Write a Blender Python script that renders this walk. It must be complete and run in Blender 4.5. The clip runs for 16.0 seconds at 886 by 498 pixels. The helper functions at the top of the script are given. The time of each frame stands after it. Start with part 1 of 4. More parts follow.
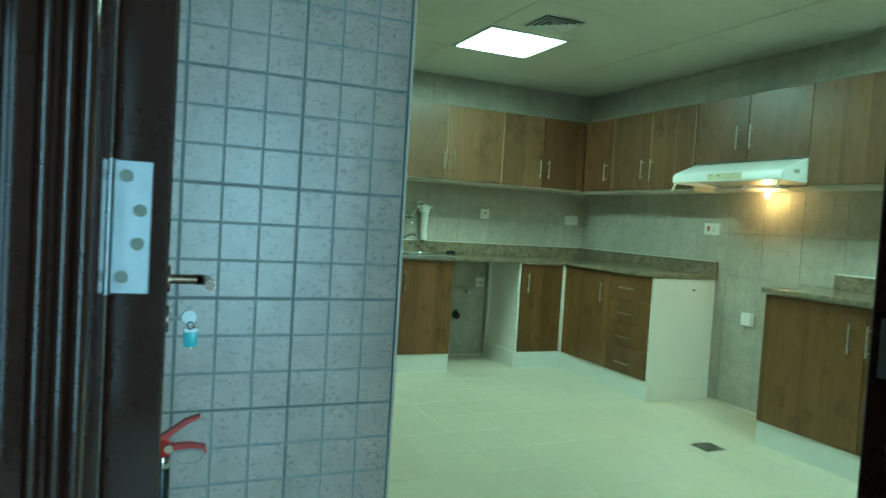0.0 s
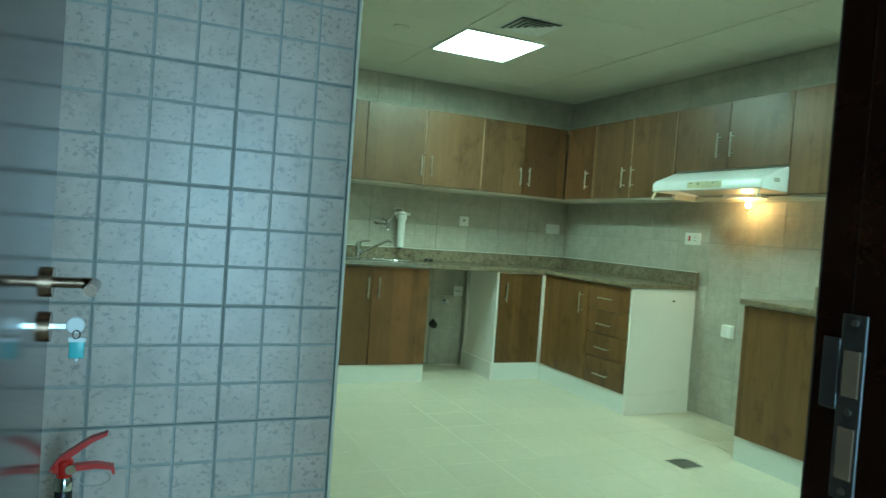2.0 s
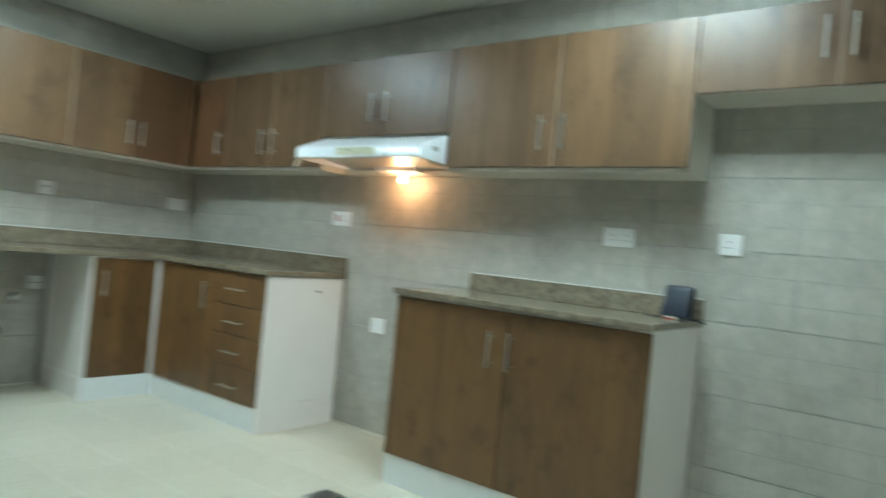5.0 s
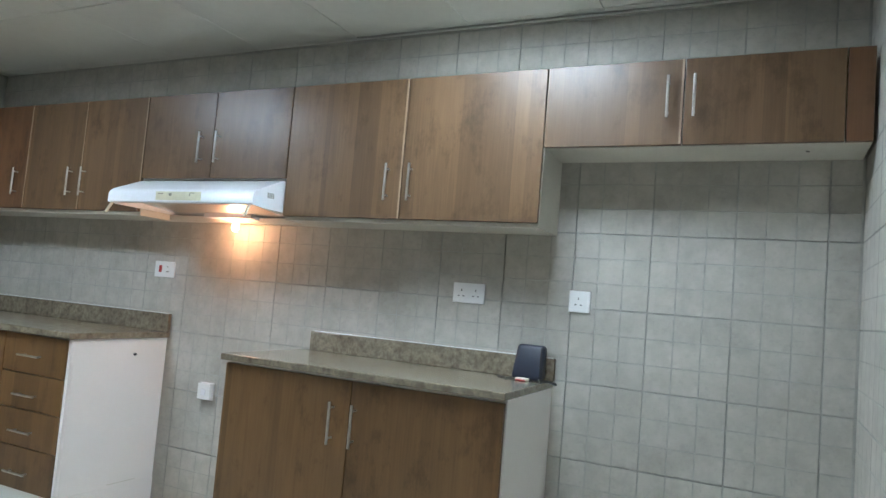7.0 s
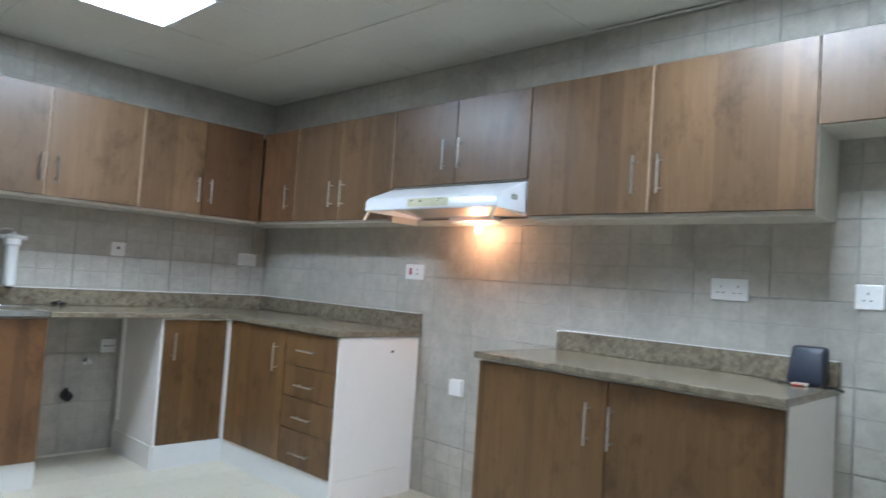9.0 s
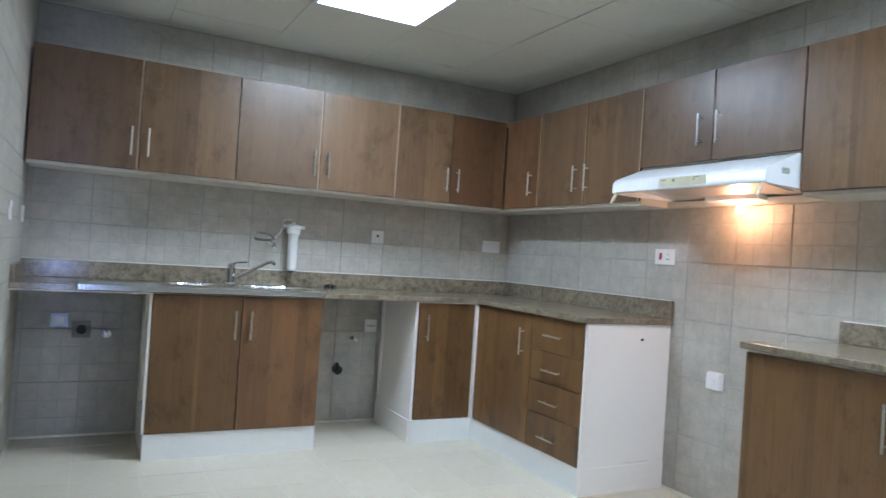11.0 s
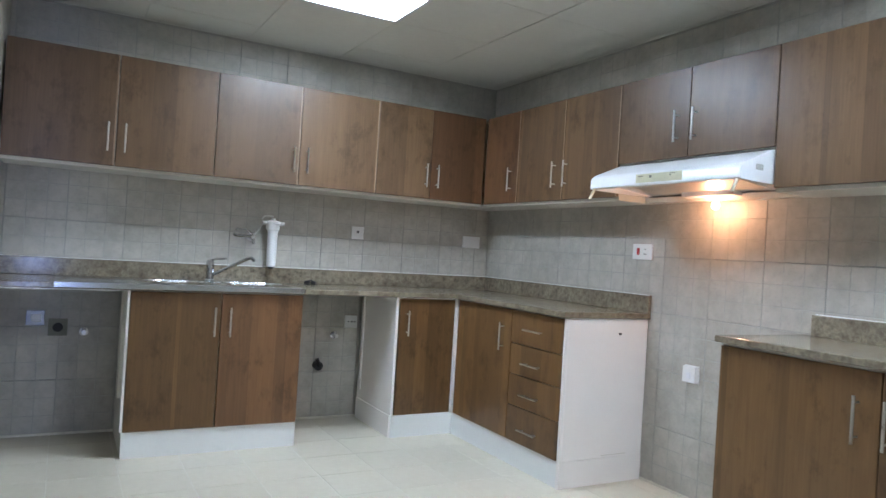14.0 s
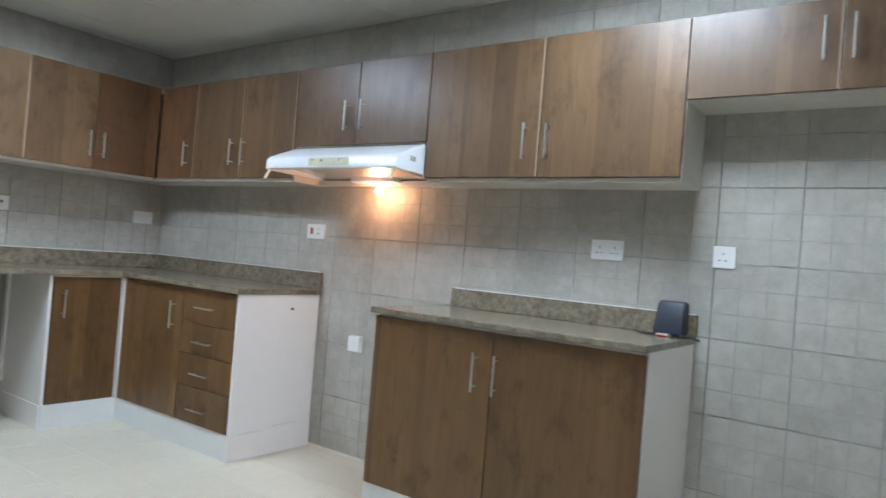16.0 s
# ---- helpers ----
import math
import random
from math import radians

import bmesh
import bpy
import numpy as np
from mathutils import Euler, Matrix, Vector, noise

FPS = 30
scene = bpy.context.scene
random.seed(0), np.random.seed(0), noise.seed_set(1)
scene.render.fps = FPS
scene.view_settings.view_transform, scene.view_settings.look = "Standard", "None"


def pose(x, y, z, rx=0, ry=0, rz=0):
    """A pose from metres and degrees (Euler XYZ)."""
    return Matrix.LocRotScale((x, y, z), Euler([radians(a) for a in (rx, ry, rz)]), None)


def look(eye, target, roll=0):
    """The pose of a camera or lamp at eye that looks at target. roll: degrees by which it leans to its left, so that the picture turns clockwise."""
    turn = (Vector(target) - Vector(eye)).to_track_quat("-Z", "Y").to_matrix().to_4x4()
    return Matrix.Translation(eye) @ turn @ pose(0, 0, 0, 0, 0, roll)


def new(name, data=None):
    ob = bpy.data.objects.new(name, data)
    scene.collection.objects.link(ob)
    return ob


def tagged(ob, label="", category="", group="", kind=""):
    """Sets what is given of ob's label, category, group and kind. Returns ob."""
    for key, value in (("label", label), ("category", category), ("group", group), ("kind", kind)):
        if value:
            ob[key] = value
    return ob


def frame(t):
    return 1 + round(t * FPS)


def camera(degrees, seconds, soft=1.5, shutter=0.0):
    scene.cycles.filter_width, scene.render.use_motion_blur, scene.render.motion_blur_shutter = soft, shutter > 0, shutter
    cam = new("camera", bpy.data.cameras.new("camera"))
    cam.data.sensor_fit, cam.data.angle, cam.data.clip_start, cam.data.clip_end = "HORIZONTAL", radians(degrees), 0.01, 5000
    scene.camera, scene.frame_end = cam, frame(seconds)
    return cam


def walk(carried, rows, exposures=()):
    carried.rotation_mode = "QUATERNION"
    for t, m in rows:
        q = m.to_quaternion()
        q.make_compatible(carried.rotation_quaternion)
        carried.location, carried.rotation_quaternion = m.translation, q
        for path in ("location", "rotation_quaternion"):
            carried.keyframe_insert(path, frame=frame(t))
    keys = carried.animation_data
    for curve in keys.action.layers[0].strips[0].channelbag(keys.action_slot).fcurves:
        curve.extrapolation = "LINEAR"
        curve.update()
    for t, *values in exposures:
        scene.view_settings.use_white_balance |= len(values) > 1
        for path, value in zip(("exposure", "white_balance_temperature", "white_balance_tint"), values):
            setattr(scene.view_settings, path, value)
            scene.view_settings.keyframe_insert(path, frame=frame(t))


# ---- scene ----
cam = camera(65.4, 16.0, soft=1.5, shutter=0.5)
PATH = [
    (0, (0.239, 0.404, 1.184), (1.042, 2.234, 1.103), 3.5),
    (0.5, (0.279, 0.398, 1.184), (1.135, 2.204, 1.102), 3.9),
    (1, (0.309, 0.407, 1.188), (1.21, 2.191, 1.116), 4.4),
    (1.5, (0.335, 0.429, 1.184), (1.227, 2.217, 1.123), 4.0),
    (2, (0.409, 0.469, 1.178), (1.23, 2.292, 1.124), 4.1),
    (2.5, (0.487, 0.567, 1.158), (1.224, 2.425, 1.094), 4.7),
    (3, (0.552, 0.757, 1.161), (1.364, 2.583, 1.095), 4.0),
    (3.5, (0.652, 0.884, 1.151), (1.609, 2.639, 1.09), 3.7),
    (4, (0.819, 1.004, 1.132), (1.859, 2.712, 1.083), 3.5),
    (4.5, (0.964, 1.079, 1.143), (2.173, 2.672, 1.104), 4.5),
    (5, (1.11, 1.167, 1.103), (2.693, 2.389, 1.11), 5.5),
    (5.2, (1.095, 1.23, 1.135), (2.804, 2.269, 1.129), 4.4),
    (7.3, (1.348, 1.282, 1.212), (3.146, 2.146, 1.358), 4.7),
    (7.5, (1.345, 1.286, 1.202), (3.126, 2.181, 1.369), 4.7),
    (8, (1.313, 1.323, 1.216), (3.017, 2.359, 1.38), 4.4),
    (8.5, (1.308, 1.36, 1.21), (2.884, 2.583, 1.346), 4.2),
    (9, (1.297, 1.388, 1.2), (2.74, 2.769, 1.294), 3.8),
    (9.5, (1.276, 1.418, 1.189), (2.582, 2.931, 1.252), 3.7),
    (10, (1.268, 1.449, 1.19), (2.44, 3.069, 1.226), 3.9),
    (10.2, (1.277, 1.451, 1.178), (2.39, 3.112, 1.213), 3.9),
    (12.3, (1.256, 1.48, 1.161), (2.035, 3.322, 1.161), 3.6),
    (12.5, (1.259, 1.477, 1.162), (2.058, 3.311, 1.161), 3.8),
    (13, (1.255, 1.464, 1.167), (2.153, 3.251, 1.171), 3.8),
    (13.5, (1.257, 1.46, 1.17), (2.203, 3.222, 1.18), 4.0),
    (14, (1.267, 1.447, 1.17), (2.231, 3.2, 1.181), 3.6),
    (14.5, (1.276, 1.416, 1.164), (2.364, 3.094, 1.182), 3.9),
    (15, (1.273, 1.362, 1.168), (2.607, 2.852, 1.2), 4.3),
    (15.5, (1.252, 1.312, 1.149), (2.766, 2.619, 1.192), 4.5),
    (16, (1.242, 1.277, 1.161), (2.861, 2.452, 1.181), 4.6),
]
LOOKS = [
    (0.0, -0.26, 5700, -61), (1.0, -0.16, 5750, -60), (2.5, -0.16, 6000, -48), (3.5, -0.12, 6050, -36), (4.0, -0.12, 6000, -28), (4.5, -0.07, 5650, -22), (5.0, -0.04, 5600, -13),
    (7.5, -0.02, 5520, 6), (9.5, 0.08, 5450, 8), (11.0, 0.12, 5450, 8), (13.0, 0.16, 5450, 8), (14.5, 0.06, 5550, 10), (16.0, 0.03, 5550, 8),
]
walk(cam, [(t, look(eye, target, roll)) for t, eye, target, roll in PATH], exposures=LOOKS)

# ---- light ----
world = bpy.data.worlds.new("sky")
scene.world = world
world.use_nodes = True
wn = world.node_tree.nodes
sky = wn.new("ShaderNodeTexSky")
sky.sky_type = 'NISHITA'
sky.sun_disc = False
sky.sun_elevation, sky.sun_rotation = radians(40), radians(120)
wn["Background"].inputs["Strength"].default_value = 0.1
world.node_tree.links.new(sky.outputs[0], wn["Background"].inputs["Color"])

PANEL_POWER = 42.0     # emission of the ceiling panels
WINDOW_WATTS = 135.0    # daylight entering the hall
BULB_WATTS = 3.0       # hood bulb


def area_lamp(name, place, turn, sx, sy, watts, colour):
    data = bpy.data.lights.new(name, 'AREA')
    data.shape, data.size, data.size_y, data.energy, data.color = 'RECTANGLE', sx, sy, watts, colour
    ob = new(name, data)
    ob.matrix_world = pose(*place, *turn)
    return ob


area_lamp("hall_daylight", (1.15, -2.44, 1.05), (90, 0, 0), 1.0, 1.9, WINDOW_WATTS, (0.50, 0.59, 1.0))
bulb_data = bpy.data.lights.new("hood_bulb_light", 'POINT')
bulb_data.energy, bulb_data.color, bulb_data.shadow_soft_size = BULB_WATTS, (1.0, 0.41, 0.19), 0.018
bulb_light = new("hood_bulb_light", bulb_data)
bulb_light.location = (3.995, 3.755, 1.470)


# ---- materials ----
class Net:
    """A small wrapper round one node material."""

    def __init__(self, name, base=(0.8, 0.8, 0.8), rough=0.5, metal=0.0, spec=0.5):
        self.mat = bpy.data.materials.new(name)
        self.mat.use_nodes = True
        self.tree = self.mat.node_tree
        self.bsdf = self.tree.nodes["Principled BSDF"]
        self.bsdf.inputs["Base Color"].default_value = (*base, 1)
        self.bsdf.inputs["Roughness"].default_value = rough
        self.bsdf.inputs["Metallic"].default_value = metal
        self.bsdf.inputs["Specular IOR Level"].default_value = spec

    def node(self, kind, **values):
        n = self.tree.nodes.new(kind)
        for key, value in values.items():
            n.inputs[key.replace("_", " ")].default_value = value
        return n

    def link(self, a, b):
        self.tree.links.new(a, b)

    def place(self, scale=(1, 1, 1), shift=False):
        geo = self.node("ShaderNodeNewGeometry")
        out = geo.outputs["Position"]
        if shift:
            info = self.node("ShaderNodeObjectInfo")
            mul = self.tree.nodes.new("ShaderNodeVectorMath")
            mul.operation = 'MULTIPLY'
            mul.inputs[1].default_value = (37.0, 53.0, 19.0)
            self.link(info.outputs["Random"], mul.inputs[0])
            add = self.tree.nodes.new("ShaderNodeVectorMath")
            self.link(out, add.inputs[0])
            self.link(mul.outputs[0], add.inputs[1])
            out = add.outputs[0]
        sc = self.tree.nodes.new("ShaderNodeVectorMath")
        sc.operation = 'MULTIPLY'
        sc.inputs[1].default_value = scale
        self.link(out, sc.inputs[0])
        return sc.outputs[0]

    def noise(self, vec, scale, detail=4.0, rough=0.6):
        n = self.node("ShaderNodeTexNoise", Scale=scale, Detail=detail, Roughness=rough)
        self.link(vec, n.inputs["Vector"])
        return n.outputs["Fac"]

    def ramp(self, fac, *stops):
        r = self.node("ShaderNodeValToRGB")
        el = r.color_ramp.elements
        while len(el) < len(stops):
            el.new(0.5)
        for e, (at, col) in zip(el, stops):
            e.position = at
            e.color = (*col, 1) if len(col) == 3 else col
        self.link(fac, r.inputs["Fac"])
        return r.outputs["Color"]

    def mix(self, a, b, fac, mode='MIX'):
        m = self.tree.nodes.new("ShaderNodeMix")
        m.data_type, m.blend_type = 'RGBA', mode
        for value, socket in ((fac, m.inputs[0]), (a, m.inputs[6]), (b, m.inputs[7])):
            if isinstance(value, (int, float)):
                socket.default_value = value
            elif isinstance(value, tuple):
                socket.default_value = (*value, 1)
            else:
                self.link(value, socket)
        return m.outputs[2]

    def base(self, colour):
        self.link(colour, self.bsdf.inputs["Base Color"])
        return self

    def rough(self, fac, low, high):
        m = self.node("ShaderNodeMapRange")
        m.inputs["To Min"].default_value, m.inputs["To Max"].default_value = low, high
        self.link(fac, m.inputs["Value"])
        self.link(m.outputs[0], self.bsdf.inputs["Roughness"])
        return self

    def bump(self, fac, strength=0.2, distance=0.002):
        b = self.node("ShaderNodeBump", Strength=strength, Distance=distance)
        self.link(fac, b.inputs["Height"])
        self.link(b.outputs[0], self.bsdf.inputs["Normal"])
        return self

    def tone(self, amount):
        """A slight change of brightness from object to object."""
        info = self.node("ShaderNodeObjectInfo")
        return self.ramp(info.outputs["Random"], (0.0, (1 - amount,) * 3), (1.0, (1.0, 1.0, 1.0)))


def make_tile(name, pit, size, hue=(1.0, 1.0, 1.0), gloss=(0.42, 0.58)):
    n = Net(name, rough=0.35, spec=0.5)
    p = n.place()
    cloud = n.noise(p, 5.0, 5.0)
    col = n.ramp(cloud, (0.3, (0.408, 0.388, 0.336)), (0.7, (0.530, 0.506, 0.446)))
    smear = n.noise(n.place((1, 1, 1), True), 17.0, 4.0, 0.65)
    col = n.mix(col, n.ramp(smear, (0.35, (0.90, 0.89, 0.88)), (0.62, (1.03, 1.03, 1.03))), 1.0, 'MULTIPLY')
    pits = n.noise(n.place((1, 1, 1.3), True), size, 3.0, 0.6)
    blot = n.noise(p, 9.0, 2.0)
    gate = n.ramp(blot, (0.30, (0.25, 0.25, 0.25)), (0.55, (1, 1, 1)))
    spots = n.ramp(pits, (0.555, (0, 0, 0)), (0.63, (pit,) * 3))
    both = n.mix(spots, gate, 1.0, 'MULTIPLY')
    col = n.mix(col, (0.17, 0.165, 0.155), both)
    col = n.mix(col, hue, 1.0, 'MULTIPLY')
    col = n.mix(col, n.tone(0.10), 1.0, 'MULTIPLY')
    n.base(col).rough(cloud, *gloss).bump(pits, -0.9 * max(0.0, pit - 0.25), 0.0014)
    return n.mat


def make_groove():
    n = Net("tile_groove", rough=0.7)
    n.base(n.ramp(n.noise(n.place(), 14.0), (0.3, (0.345, 0.338, 0.30)), (0.7, (0.445, 0.438, 0.395))))
    return n.mat


def make_grout(name, a, b):
    n = Net(name, rough=0.9)
    f = n.noise(n.place(), 30.0)
    n.base(n.ramp(f, (0.3, a), (0.7, b))).bump(f, 0.3)
    return n.mat


def make_floor_tile():
    n = Net("cream_floor_tile", rough=0.2)
    p = n.place()
    col = n.ramp(n.noise(p, 1.3, 1.0, 0.4), (0.1, (0.62, 0.57, 0.455)), (0.9, (0.70, 0.65, 0.53)))
    fine = n.noise(n.place((1, 1, 1), True), 26.0, 5.0)
    col = n.mix(col, n.ramp(fine, (0.35, (0.95, 0.945, 0.93)), (0.65, (1, 1, 1))), 1.0, 'MULTIPLY')
    col = n.mix(col, n.tone(0.06), 1.0, 'MULTIPLY')
    n.base(col)
    n.bsdf.inputs["Roughness"].default_value = 0.29
    return n.mat


def make_wood(name, tint=(1.0, 1.0, 1.0)):
    n = Net(name, rough=0.4)
    fibre = n.noise(n.place((1, 1, 0.025), True), 170.0, 5.0, 0.6)
    figure = n.noise(n.place((1, 1, 0.09), True), 34.0, 4.0, 0.6)
    cloud = n.noise(n.place((1, 1, 0.4), True), 9.0, 4.0, 0.6)
    knots = n.noise(n.place((1, 1, 0.6), True), 9.0, 5.0, 0.7)
    planks = n.node("ShaderNodeTexVoronoi", Scale=1.0)
    n.link(n.place((7.5, 7.5, 0.0004), True), planks.inputs["Vector"])
    col = n.ramp(fibre, (0.15, (0.130, 0.077, 0.038)), (0.85, (0.180, 0.112, 0.059)))
    steps = n.ramp(planks.outputs["Color"], (0.1, (0.76, 0.75, 0.75)), (0.5, (0.96, 0.95, 0.94)), (0.9, (1.22, 1.20, 1.16)))
    col = n.mix(col, steps, 1.0, 'MULTIPLY')
    col = n.mix(col, n.ramp(figure, (0.30, (0.86, 0.84, 0.82)), (0.70, (1.08, 1.07, 1.05))), 1.0, 'MULTIPLY')
    col = n.mix(col, n.ramp(cloud, (0.3, (0.92, 0.91, 0.90)), (0.7, (1.05, 1.05, 1.04))), 1.0, 'MULTIPLY')
    col = n.mix(col, n.ramp(knots, (0.52, (1, 1, 1)), (0.70, (0.46, 0.43, 0.36))), 0.85, 'MULTIPLY')
    col = n.mix(col, tint, 1.0, 'MULTIPLY')
    col = n.mix(col, n.tone(0.14), 1.0, 'MULTIPLY')
    n.base(col).rough(cloud, 0.29, 0.41).bump(fibre, 0.05, 0.0004)
    return n.mat


def make_granite():
    n = Net("speckled_granite", rough=0.22)
    p = n.place()
    a, b, c = n.noise(p, 34.0, 4.0, 0.7), n.noise(p, 90.0, 3.0, 0.7), n.noise(p, 8.0, 3.0)
    col = n.ramp(a, (0.30, (0.12, 0.10, 0.075)), (0.46, (0.205, 0.178, 0.135)), (0.60, (0.285, 0.25, 0.19)), (0.74, (0.175, 0.14, 0.095)))
    col = n.mix(col, n.ramp(b, (0.36, (0.55, 0.53, 0.50)), (0.55, (1.06, 1.06, 1.06))), 0.35, 'MULTIPLY')
    col = n.mix(col, n.ramp(c, (0.35, (0.8, 0.76, 0.7)), (0.65, (1.1, 1.08, 1.0))), 1.0, 'MULTIPLY')
    n.base(col).rough(b, 0.08, 0.24)
    return n.mat


def make_paint(name, col, rough=0.5, grime=0.06, scale=4.0, spec=0.5):
    n = Net(name, rough=rough, spec=spec)
    f = n.noise(n.place(), scale, 5.0)
    g = n.noise(n.place((1, 1, 1), True), scale * 14, 3.0)
    dim = tuple(c * (1 - grime * 2) for c in col)
    c = n.ramp(f, (0.3, dim), (0.65, col))
    c = n.mix(c, n.ramp(g, (0.3, (1 - grime,) * 3), (0.6, (1, 1, 1))), 1.0, 'MULTIPLY')
    n.base(c).rough(f, rough * 0.85, min(1.0, rough * 1.2)).bump(g, 0.08, 0.0008)
    return n.mat


def make_metal(name, col, rough, stretch=(1, 1, 1)):
    n = Net(name, rough=rough, metal=1.0)
    f = n.noise(n.place(stretch), 60.0, 4.0)
    n.base(n.ramp(f, (0.3, tuple(c * 0.86 for c in col)), (0.7, col))).rough(f, rough * 0.7, rough * 1.35)
    return n.mat


def make_glow(name, col, strength):
    n = Net(name, base=col)
    n.bsdf.inputs["Emission Color"].default_value = (*col, 1)
    n.bsdf.inputs["Emission Strength"].default_value = strength
    return n.mat


TILE, GROOVE = make_tile("glazed_wall_tile", 0.12, 46.0), make_groove()
PITTED_TILE = make_tile("pitted_wall_tile", 0.52, 70.0, (1.12, 1.0, 1.03), (0.24, 0.36))
# groove copy for the front wall, grazing shade put into its grey
GREY_GROOVE = make_grout("shaded_tile_groove", (0.345, 0.345, 0.33), (0.42, 0.42, 0.405))
GROUT = make_grout("dark_grout", (0.325, 0.315, 0.285), (0.41, 0.40, 0.36))
FLOOR_GROUT = make_grout("pale_floor_grout", (0.66, 0.63, 0.54), (0.78, 0.75, 0.66))
FLOOR_TILE = make_floor_tile()
WOOD = make_wood("walnut_laminate")
# same walnut, with the orange light on one sink door put into its tint
WOOD_WARM_LIT = make_wood("warm_lit_walnut_laminate", (1.20, 1.0, 0.84))
WOOD_RED = make_wood("dark_reddish_walnut_laminate", (0.98, 0.82, 0.74))
# same walnut, tinted golden where base doors catch no bluish ceiling sheen
WOOD_GOLD_LIT = make_wood("golden_lit_walnut_laminate", (1.12, 1.02, 0.79))
GRANITE = make_granite()
MELAMINE = make_paint("white_melamine", (0.87, 0.84, 0.81), 0.38, 0.012)
CARCASS = make_paint("grey_white_carcass", (0.68, 0.65, 0.57), 0.45, 0.06)
PLINTH = make_paint("white_plinth", (0.84, 0.85, 0.84), 0.3, 0.02)
CEILING = make_paint("ceiling_board", (0.70, 0.69, 0.63), 0.85, 0.03, 1.6)
JOINT = make_paint("ceiling_joint", (0.63, 0.62, 0.57), 0.9, 0.1)
PLASTER = make_paint("hall_plaster", (0.42, 0.41, 0.39), 0.8, 0.05, 2.0)
PLASTIC = make_paint("white_plastic", (0.80, 0.80, 0.78), 0.3, 0.02)
ENAMEL = make_paint("white_enamel", (0.84, 0.86, 0.88), 0.22, 0.03)
EDGE = make_paint("pale_edge_band", (0.36, 0.255, 0.175), 0.35, 0.08, 20.0)
CREAM = make_paint("cream_plastic", (0.66, 0.61, 0.47), 0.4, 0.05)
STICKER = make_paint("yellow_film", (0.72, 0.70, 0.50), 0.4, 0.08)
GREYMARK = make_paint("grey_print", (0.22, 0.22, 0.17), 0.6, 0.05)
STEEL = make_metal("brushed_steel", (0.62, 0.63, 0.64), 0.22, (1, 8, 8))
CHROME = make_metal("chrome", (0.60, 0.61, 0.63), 0.09)
SATIN = make_metal("satin_nickel", (0.68, 0.67, 0.64), 0.3)
BRASSY = make_metal("worn_nickel", (0.34, 0.24, 0.17), 0.24)
HINGE = make_metal("dull_hinge_steel", (0.26, 0.265, 0.27), 0.38)
VARNISH = make_paint("dark_varnished_wood", (0.026, 0.010, 0.006), 0.13, 0.12, 9.0, 0.42)
BLACK = make_paint("black_plastic", (0.012, 0.012, 0.013), 0.35, 0.1)
RUBBER = make_paint("black_rubber", (0.010, 0.010, 0.010), 0.6, 0.1)
RED = make_paint("red_enamel", (0.42, 0.012, 0.010), 0.3, 0.08)
NAVY = make_paint("navy_leather", (0.012, 0.017, 0.034), 0.38, 0.15, 30.0)
TEAL = make_paint("teal_plastic", (0.20, 0.52, 0.55), 0.3, 0.05)
WHITEKEY = make_paint("white_key_plastic", (0.85, 0.86, 0.88), 0.25, 0.02)
FILTER = make_metal("hood_filter_mesh", (0.70, 0.66, 0.60), 0.45)
PANEL_GLOW = make_glow("lit_diffuser", (0.89, 0.95, 1.0), PANEL_POWER)
BULB_GLOW = make_glow("lit_bulb", (1.0, 0.62, 0.30), 60.0)


# ---- building blocks ----
def link_mesh(name, bm, material, smooth=False):
    me = bpy.data.meshes.new(name)
    bm.normal_update()
    bm.to_mesh(me)
    bm.free()
    for m in (material if isinstance(material, (list, tuple)) else [material]):
        me.materials.append(m)
    if smooth:
        me.polygons.foreach_set("use_smooth", [True] * len(me.polygons))
        me.set_sharp_from_angle(angle=radians(35))
    return new(name, me)


def part(name, bm, material, parent=None, label="", smooth=False):
    ob = link_mesh(name, bm, material, smooth)
    if parent is not None:
        ob.parent = parent
        ob.matrix_parent_inverse = parent.matrix_basis.inverted()
    return tagged(ob, label)


def thing(name, label, category, place=(0, 0, 0), group="", kind=""):
    ob = new(name)
    ob.empty_display_size = 0.05
    ob.location = place
    return tagged(ob, label, category, group, kind)


def box(x0, y0, z0, x1, y1, z1, bevel=0.0, bm=None, segments=2):
    bm = bm or bmesh.new()
    made = bmesh.ops.create_cube(bm, size=1.0)["verts"]
    bmesh.ops.scale(bm, vec=(abs(x1 - x0), abs(y1 - y0), abs(z1 - z0)), verts=made)
    bmesh.ops.translate(bm, vec=((x0 + x1) / 2, (y0 + y1) / 2, (z0 + z1) / 2), verts=made)
    if bevel:
        edges = list({e for v in made for e in v.link_edges})
        bmesh.ops.bevel(bm, geom=edges, offset=bevel, segments=segments, affect='EDGES', profile=0.5)
    return bm


def rod(a, b, r, bm=None, n=14, r2=None):
    """A round bar from a to b."""
    bm = bm or bmesh.new()
    a, b = Vector(a), Vector(b)
    d = b - a
    m = Matrix.Translation((a + b) / 2) @ d.to_track_quat('Z', 'Y').to_matrix().to_4x4()
    bmesh.ops.create_cone(bm, cap_ends=True, segments=n, radius1=r, radius2=r if r2 is None else r2, depth=d.length, matrix=m)
    return bm


